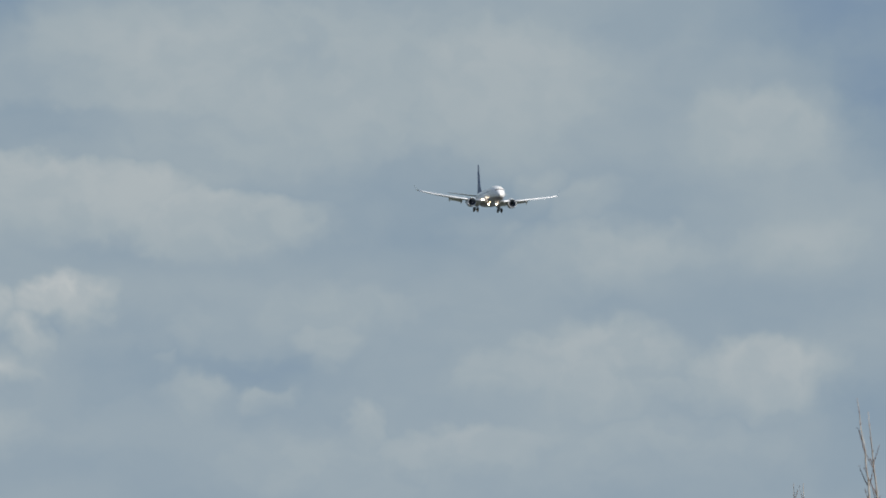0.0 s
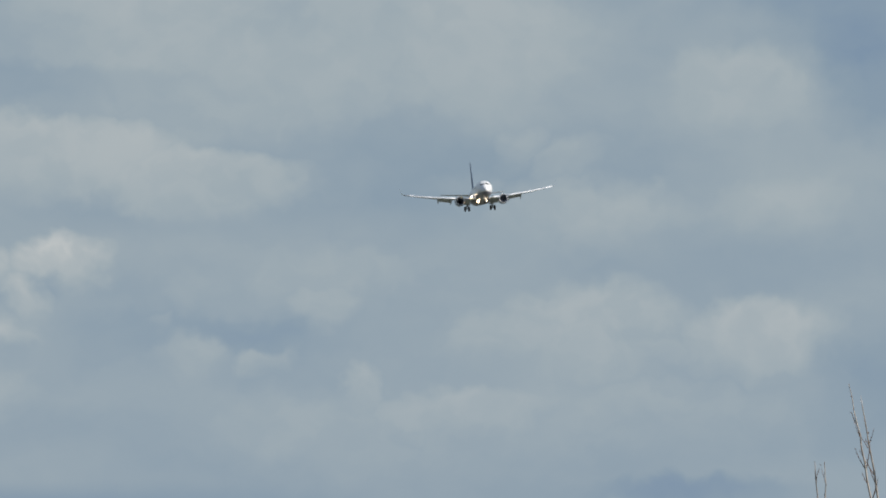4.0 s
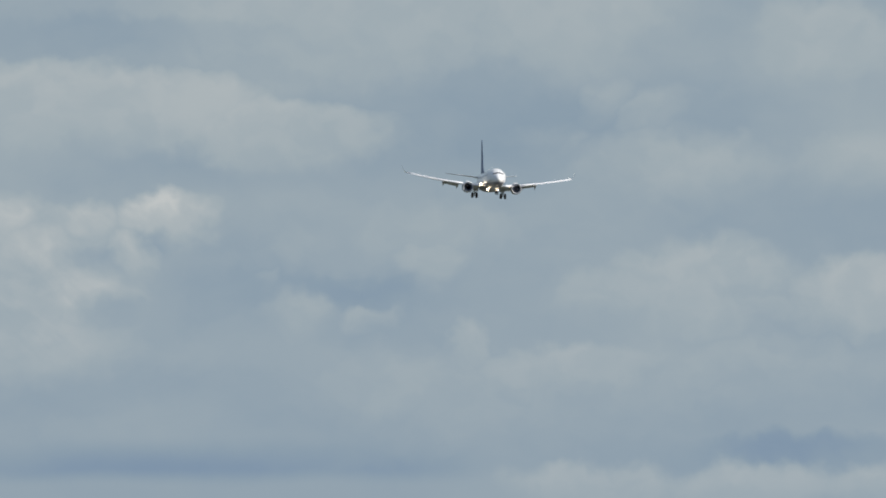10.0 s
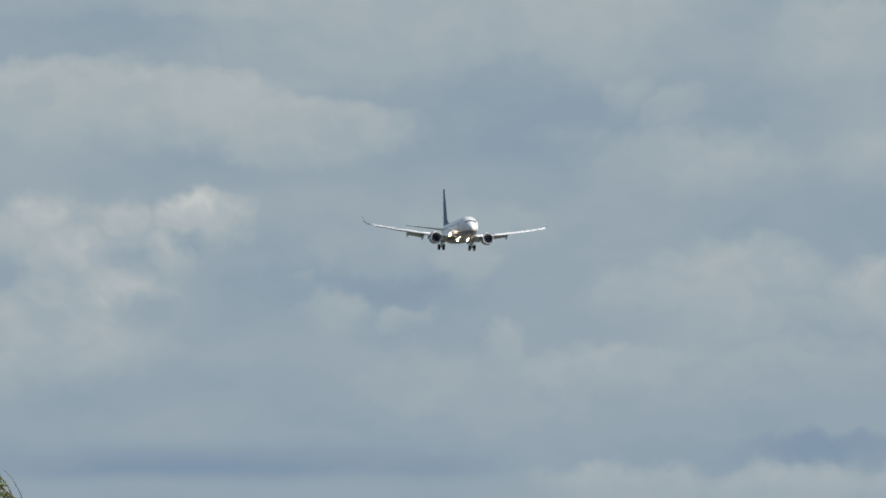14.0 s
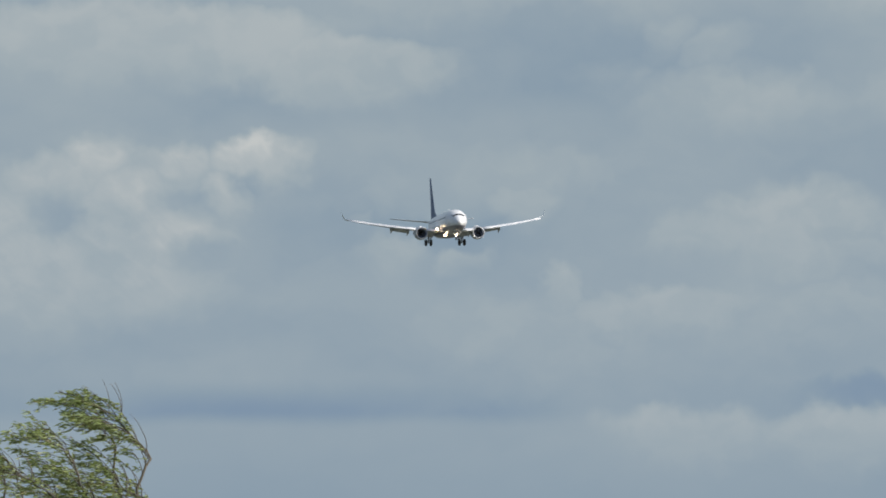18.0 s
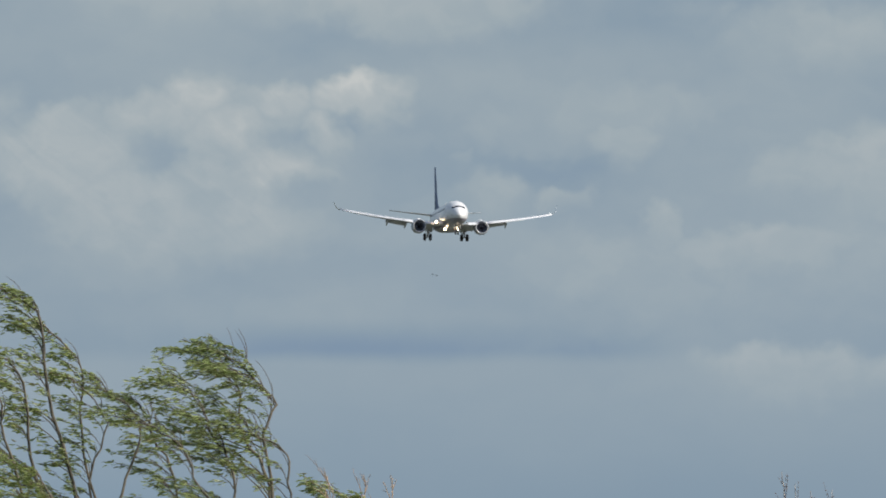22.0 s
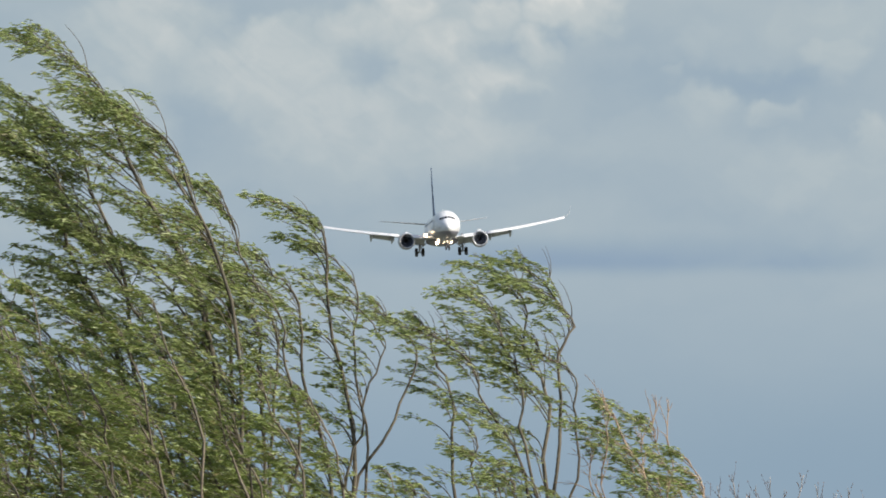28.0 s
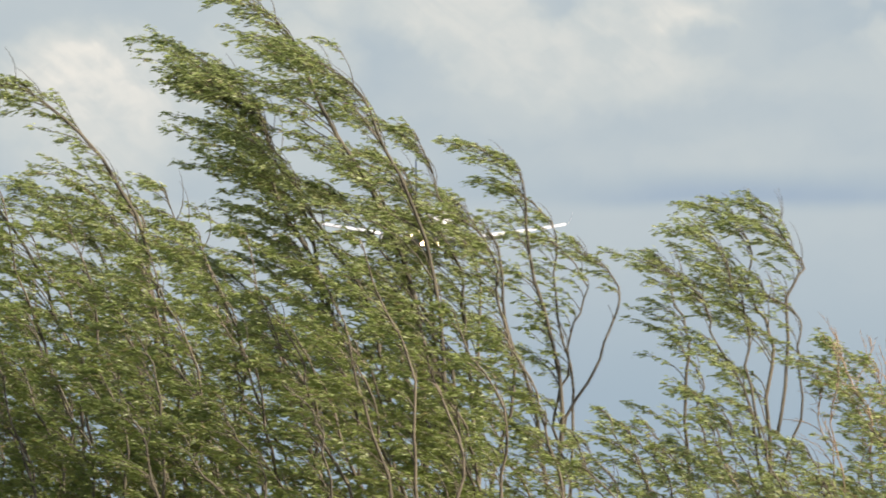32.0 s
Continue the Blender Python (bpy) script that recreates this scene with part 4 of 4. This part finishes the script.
def bird():
    """A small dark bird, beak towards +Y, wings hinged at the shoulders."""
    ob = tagged(new("bird"), "small dark bird flying with spread wings", "bird", "birds in the sky")
    g = 0.66
    body = [[(g * r * math.cos(2 * math.pi * k / 8), g * y, g * r * 0.9 * math.sin(2 * math.pi * k / 8)) for k in range(8)]
            for y, r in ((-0.24, 0.045), (-0.15, 0.02), (-0.09, 0.045), (0.0, 0.06), (0.08, 0.045), (0.12, 0.035), (0.15, 0.03), (0.19, 0.004))]
    part("body", mesh("body", *loft(body), FEATHER), ob)
    for side in (1, -1):
        secs = [[(g * x * side, g * y0, 0.006), (g * x * side, g * y1, 0.004), (g * x * side, g * y1, -0.004), (g * x * side, g * y0, -0.004)] for x, y0, y1 in ((0.0, 0.07, -0.08), (0.14, 0.09, -0.07), (0.30, 0.02, -0.09), (0.42, -0.09, -0.12))]
        w = part("wing", mesh("wing", *loft(secs), FEATHER, False), ob, "", (0.02 * side, 0, 0.013))
    return ob


BIRDS = [bird(), bird()]


# ---- what moves ----
def motions():
    # the aircraft on its approach: seconds, x, y, z, pitch, roll, heading
    walk(JET, [(t, pose(x, y, z, p, r, h)) for t, x, y, z, p, r, h in [
    (0, 10.94, 3852.2, 151.76, -1.42, 1.92, 8.22),
    (0.5, 9.75, 3821.7, 150.10, -1.48, 0.57, 7.33),
    (1, 8.75, 3791.2, 148.33, -1.70, -0.02, 7.01),
    (1.5, 7.81, 3760.7, 146.43, -1.66, 0.36, 7.10),
    (2, 7.14, 3730.2, 144.30, -2.31, 0.55, 6.91),
    (2.5, 5.80, 3699.7, 142.25, -2.94, -0.02, 6.44),
    (3, 4.54, 3669.3, 140.17, -3.08, -1.14, 5.95),
    (3.5, 3.57, 3638.8, 137.71, -3.44, -3.37, 4.93),
    (5.5, -3.97, 3516.7, 132.91, -1.30, -4.07, 4.35),
    (6, -6.33, 3486.2, 131.43, -0.92, -2.05, 5.56),
    (6.5, -8.87, 3455.7, 129.65, -0.61, -0.77, 6.31),
    (7, -11.60, 3425.2, 127.75, -0.56, 0.49, 6.61),
    (7.5, -14.31, 3394.7, 125.74, -1.00, 2.25, 6.89),
    (8, -17.17, 3364.2, 123.95, -1.27, 3.10, 7.26),
    (8.5, -19.77, 3333.7, 122.49, -0.96, 3.25, 7.33),
    (9, -22.37, 3303.2, 121.25, -0.62, 3.22, 6.99),
    (9.5, -24.32, 3272.7, 119.87, -0.38, 2.67, 6.48),
    (10, -26.40, 3242.2, 118.44, -0.32, 2.15, 6.16),
    (10.5, -28.30, 3211.7, 116.51, -0.37, 1.63, 6.32),
    (11, -30.40, 3181.2, 114.48, -0.99, 1.11, 6.79),
    (11.5, -32.13, 3150.7, 112.66, -1.19, 0.60, 7.07),
    (12, -34.38, 3120.2, 110.58, -0.69, 0.10, 7.09),
    (12.5, -36.39, 3089.7, 108.23, -0.86, 0.41, 7.45),
    (13, -38.56, 3059.2, 105.72, -1.52, 1.21, 8.21),
    (13.5, -40.82, 3028.7, 103.53, -1.99, 1.37, 8.76),
    (14, -42.46, 2998.2, 101.61, -1.64, 1.21, 9.04),
    (14.5, -44.37, 2967.7, 100.24, -0.85, 1.54, 9.39),
    (15, -46.29, 2937.2, 99.22, -0.38, 2.35, 9.78),
    (15.5, -47.72, 2906.7, 97.68, 0.01, 3.46, 9.89),
    (17.5, -54.27, 2784.7, 88.10, -1.08, -0.40, 9.00),
    (18, -55.95, 2754.2, 86.00, -1.26, -0.83, 8.64),
    (18.5, -57.37, 2723.7, 84.09, -1.62, -0.83, 8.42),
    (19, -59.20, 2693.2, 82.32, -1.49, -0.40, 8.28),
    (19.5, -61.02, 2662.7, 80.91, -1.11, 0.16, 8.09),
    (20, -63.24, 2632.2, 79.22, -0.82, 0.30, 7.88),
    (20.5, -64.97, 2601.7, 77.59, -0.86, -0.12, 7.72),
    (21, -66.95, 2571.2, 75.49, -0.79, 0.00, 7.72),
    (21.5, -69.06, 2540.7, 73.33, -1.07, 0.80, 7.76),
    (22, -71.10, 2510.2, 71.06, -1.56, 1.20, 7.65),
    (22.5, -73.36, 2479.7, 69.13, -1.75, 0.79, 7.49),
    (23, -75.32, 2449.2, 67.32, -1.88, -0.01, 7.43),
    (23.5, -77.47, 2418.7, 65.42, -2.21, -0.27, 7.51),
    (24, -79.66, 2388.2, 63.68, -2.32, 0.23, 7.73),
    (24.5, -81.93, 2357.7, 62.15, -2.00, 0.85, 7.86),
    (25, -84.19, 2327.2, 60.74, -1.66, 1.08, 7.76),
    (25.5, -86.18, 2296.7, 59.20, -1.19, 1.06, 7.56),
    (27.5, -94.09, 2174.7, 51.95, -0.90, -0.40, 6.01),
    (28, -95.44, 2144.2, 49.35, -1.03, -2.03, 5.60),
    (28.5, -97.07, 2113.7, 47.27, -1.10, -2.46, 5.77),
    (29, -99.46, 2083.2, 45.38, -1.10, -2.02, 6.03),
    (29.5, -101.93, 2052.7, 43.07, -1.10, -1.02, 6.43),
    (30, -104.03, 2022.2, 41.83, -1.10, 0.10, 7.14),
    (30.5, -106.07, 1991.7, 40.19, -1.10, 0.97, 7.54),
    (31, -107.86, 1961.2, 38.52, -1.10, 1.48, 7.64),
    (31.5, -109.95, 1930.7, 37.68, -1.10, 1.60, 7.75),
    (32, -111.86, 1900.2, 37.05, -1.10, 1.60, 7.86),
]])
    # the cloud decks drift slowly, the higher one faster
    for deck, climb, drift in ((LOW_DECK, 0.0060, 0.0269), (HIGH_DECK, 0.0090, 0.0398)):
        walk(deck, [(t, pose(*EYE, climb * t, 0, drift * t)) for t in (0.0, 8.0, 16.0, 24.0, 32.0)])
    # gusts: seconds and the lean, degrees towards +X; the taller trees stand in another eddy than the open end of the row
    open_end = [(0, -2.5), (7, -7.5), (9, -9.5), (11, -10), (13, -9), (13.5, -7.9), (14, -9.5), (14.5, -3.8), (15, -1.2), (15.5, -4.6), (16.5, -2.4), (17.5, -4.0), (18.5, -4.2), (19, -9), (19.5, -3.5), (20, -1.6), (20.5, -2.3), (21, -1.1), (21.5, -5.9), (22, -4.6), (22.5, -2.1), (23, 0.7), (23.5, -4.5), (24, -2.5), (24.5, -2.9), (25, -0.1), (25.5, 1.6), (26.5, 0.6), (27.5, 0), (28, 0.6), (28.5, 4.5), (29, 9.4), (29.5, 4.2), (30, 2.3), (30.5, -3.2), (31, -5.9), (31.5, -2.6), (32, 1.8)]
    inner = [(0.0, 0.0), (9.0, -3.0), (14.0, -3.0), (17.0, 0.0), (19.0, -3.0), (20.0, -2.0), (21.0, -0.8), (22.0, -1.2), (23.0, 3.8), (23.5, 1.0), (24.0, 0.2), (24.5, 1.4), (25.0, 3.8), (25.5, 3.8), (26.5, 1.5), (27.5, 2.6),
             (28.0, 1.2), (28.5, 2.6), (29.0, 12.0), (29.5, 6.8), (30.0, -2.0), (30.5, 0.0), (31.0, 1.6), (31.5, -3.2), (32.0, -1.4)]
    tall = [(t, a) for t, a in inner if t < 25.0] + [(25.0, 1.6), (26.5, 2.0), (27.5, 4.4), (28.0, 2.6), (29.0, 8.6), (29.5, 6.0), (30.0, 4.3), (30.5, 2.6), (31.0, 1.2), (31.5, -1.0), (32.0, 0.0)]
    outer = [(t, a + (3.2 if t == 31.0 else 1.8 if t in (30.5, 31.5) else 0.8 if t == 32.0 else -1.5 if t == 29.0 else 0.0)) for t, a in tall]
    bare = [(0.0, 7.0), (0.5, 7.0), (1.0, 6.6), (1.5, 4.5), (2.0, 1.8), (2.5, 1.5), (3.0, -0.2), (3.5, 2.1), (4.5, 0.5), (5.5, -0.8), (6.0, 0.0), (6.5, -3.6), (7.0, 6.0), (8.0, 4.0), (9.0, 1.5), (12.0, 0.0), (16.0, -2.0),
            (19.0, -3.0), (20.0, -3.5), (21.0, -1.0), (22.0, 0.0), (23.0, 0.5), (24.0, -2.0), (25.0, 0.0), (28.0, -1.0), (29.0, 3.0), (30.0, 0.0), (31.0, -3.0), (32.0, 0.0)]
    # the two tall saplings whip more: seconds, nod towards the open field, lean
    later = [(t, 14.0 if t < 7.5 else 6.0, a) for t, a in bare if t >= 6.5]
    whips = {False: [(0.0, 18.0, 4.0), (0.5, 0.0, 3.1), (1.0, 0.0, 1.4), (1.5, 16.0, 1.0), (2.0, 17.0, 1.8), (2.5, 17.0, 1.0), (3.0, 21.0, 1.0), (3.5, 22.0, 2.5), (4.5, 21.0, 3.5), (5.5, 21.0, 3.5), (6.0, 11.0, 0.0)] + later,
             True: [(0.0, 0.0, 5.8), (0.5, 0.0, 7.0), (1.0, 0.0, 6.6), (1.5, 2.0, 5.0), (2.0, 13.0, 2.1), (2.5, 13.5, 2.0), (3.0, 16.0, 0.1), (3.5, 13.0, 2.7), (4.5, 16.0, 1.0), (5.5, 18.5, -0.2), (6.0, 15.0, 0.0)] + later}
    for root in TREES:
        x, y, z = root.location
        if root.name.startswith("bare") and x > 3.0:
            walk(root, [(t, pose(x, y, z, nod, a, 0)) for t, nod, a in whips[x > 4.0]])
            continue
        rows, gain = (bare, 1.0) if root.name.startswith("bare") else (outer, 1.0) if x < -12.0 else (tall, 1.0) if x < -9.3 else (inner, 1.0) if x < -8.2 else (open_end, 1.0)
        if root.name.startswith("sallow"):
            gain = 0.75
        walk(root, [(t, pose(x, y, z, 0, a * gain, 0)) for t, a in rows])
    # each limb rocks a little by itself
    for i, (ob, foot) in enumerate(BOUGHS):
        rng = random.Random(900 + i)
        ph, sp = rng.uniform(0, 6.28), rng.uniform(2.2, 3.4)
        walk(ob, [(t, pose(foot.x, foot.y, foot.z, 0.7 * math.sin(sp * 1.3 * t + ph), 1.0 * math.sin(sp * t + ph), 0)) for t in [k * 0.5 for k in range(65)]])

    # two birds cross from the trees towards the open sky: seconds, x, z
    paths = ([(0.0, -240.0, 50.0), (12.0, -134.0, 44.0), (19.0, -71.8, 40.0), (22.4, -40.7, 36.8), (22.8, -38.1, 33.8), (23.0, -36.8, 31.9), (23.2, -35.9, 30.2), (23.6, -31.3, 28.6), (24.0, -28.1, 27.3), (24.4, -25.9, 25.3), (28.0, 2.0, 18.0), (32.0, 34.0, 14.0)],
             [(0.0, -235.0, 46.0), (12.0, -132.0, 41.0), (19.0, -71.2, 39.7), (20.0, -62.0, 39.0), (22.0, -43.9, 38.0), (22.4, -40.0, 34.6), (22.8, -37.8, 31.9), (23.0, -36.1, 30.5), (23.2, -34.7, 29.2), (23.6, -33.3, 28.3), (24.0, -30.6, 26.5), (24.4, -28.2, 24.5), (28.0, 0.0, 15.0), (32.0, 31.0, 11.0)])
    for k, (bird_ob, path) in enumerate(zip(BIRDS, paths)):
        walk(bird_ob, [(t, pose(x, 1500.0 + 4 * k, z, 0, 8, -90)) for t, x, z in path])
        for side, w in zip((1, -1), bird_ob.children[1:3]):
            walk(w, [(0.16 * i, pose(0.02 * side, 0, 0.013, 0, side * (34 if (i + k) % 2 else -26), 0)) for i in range(201)])


motions()
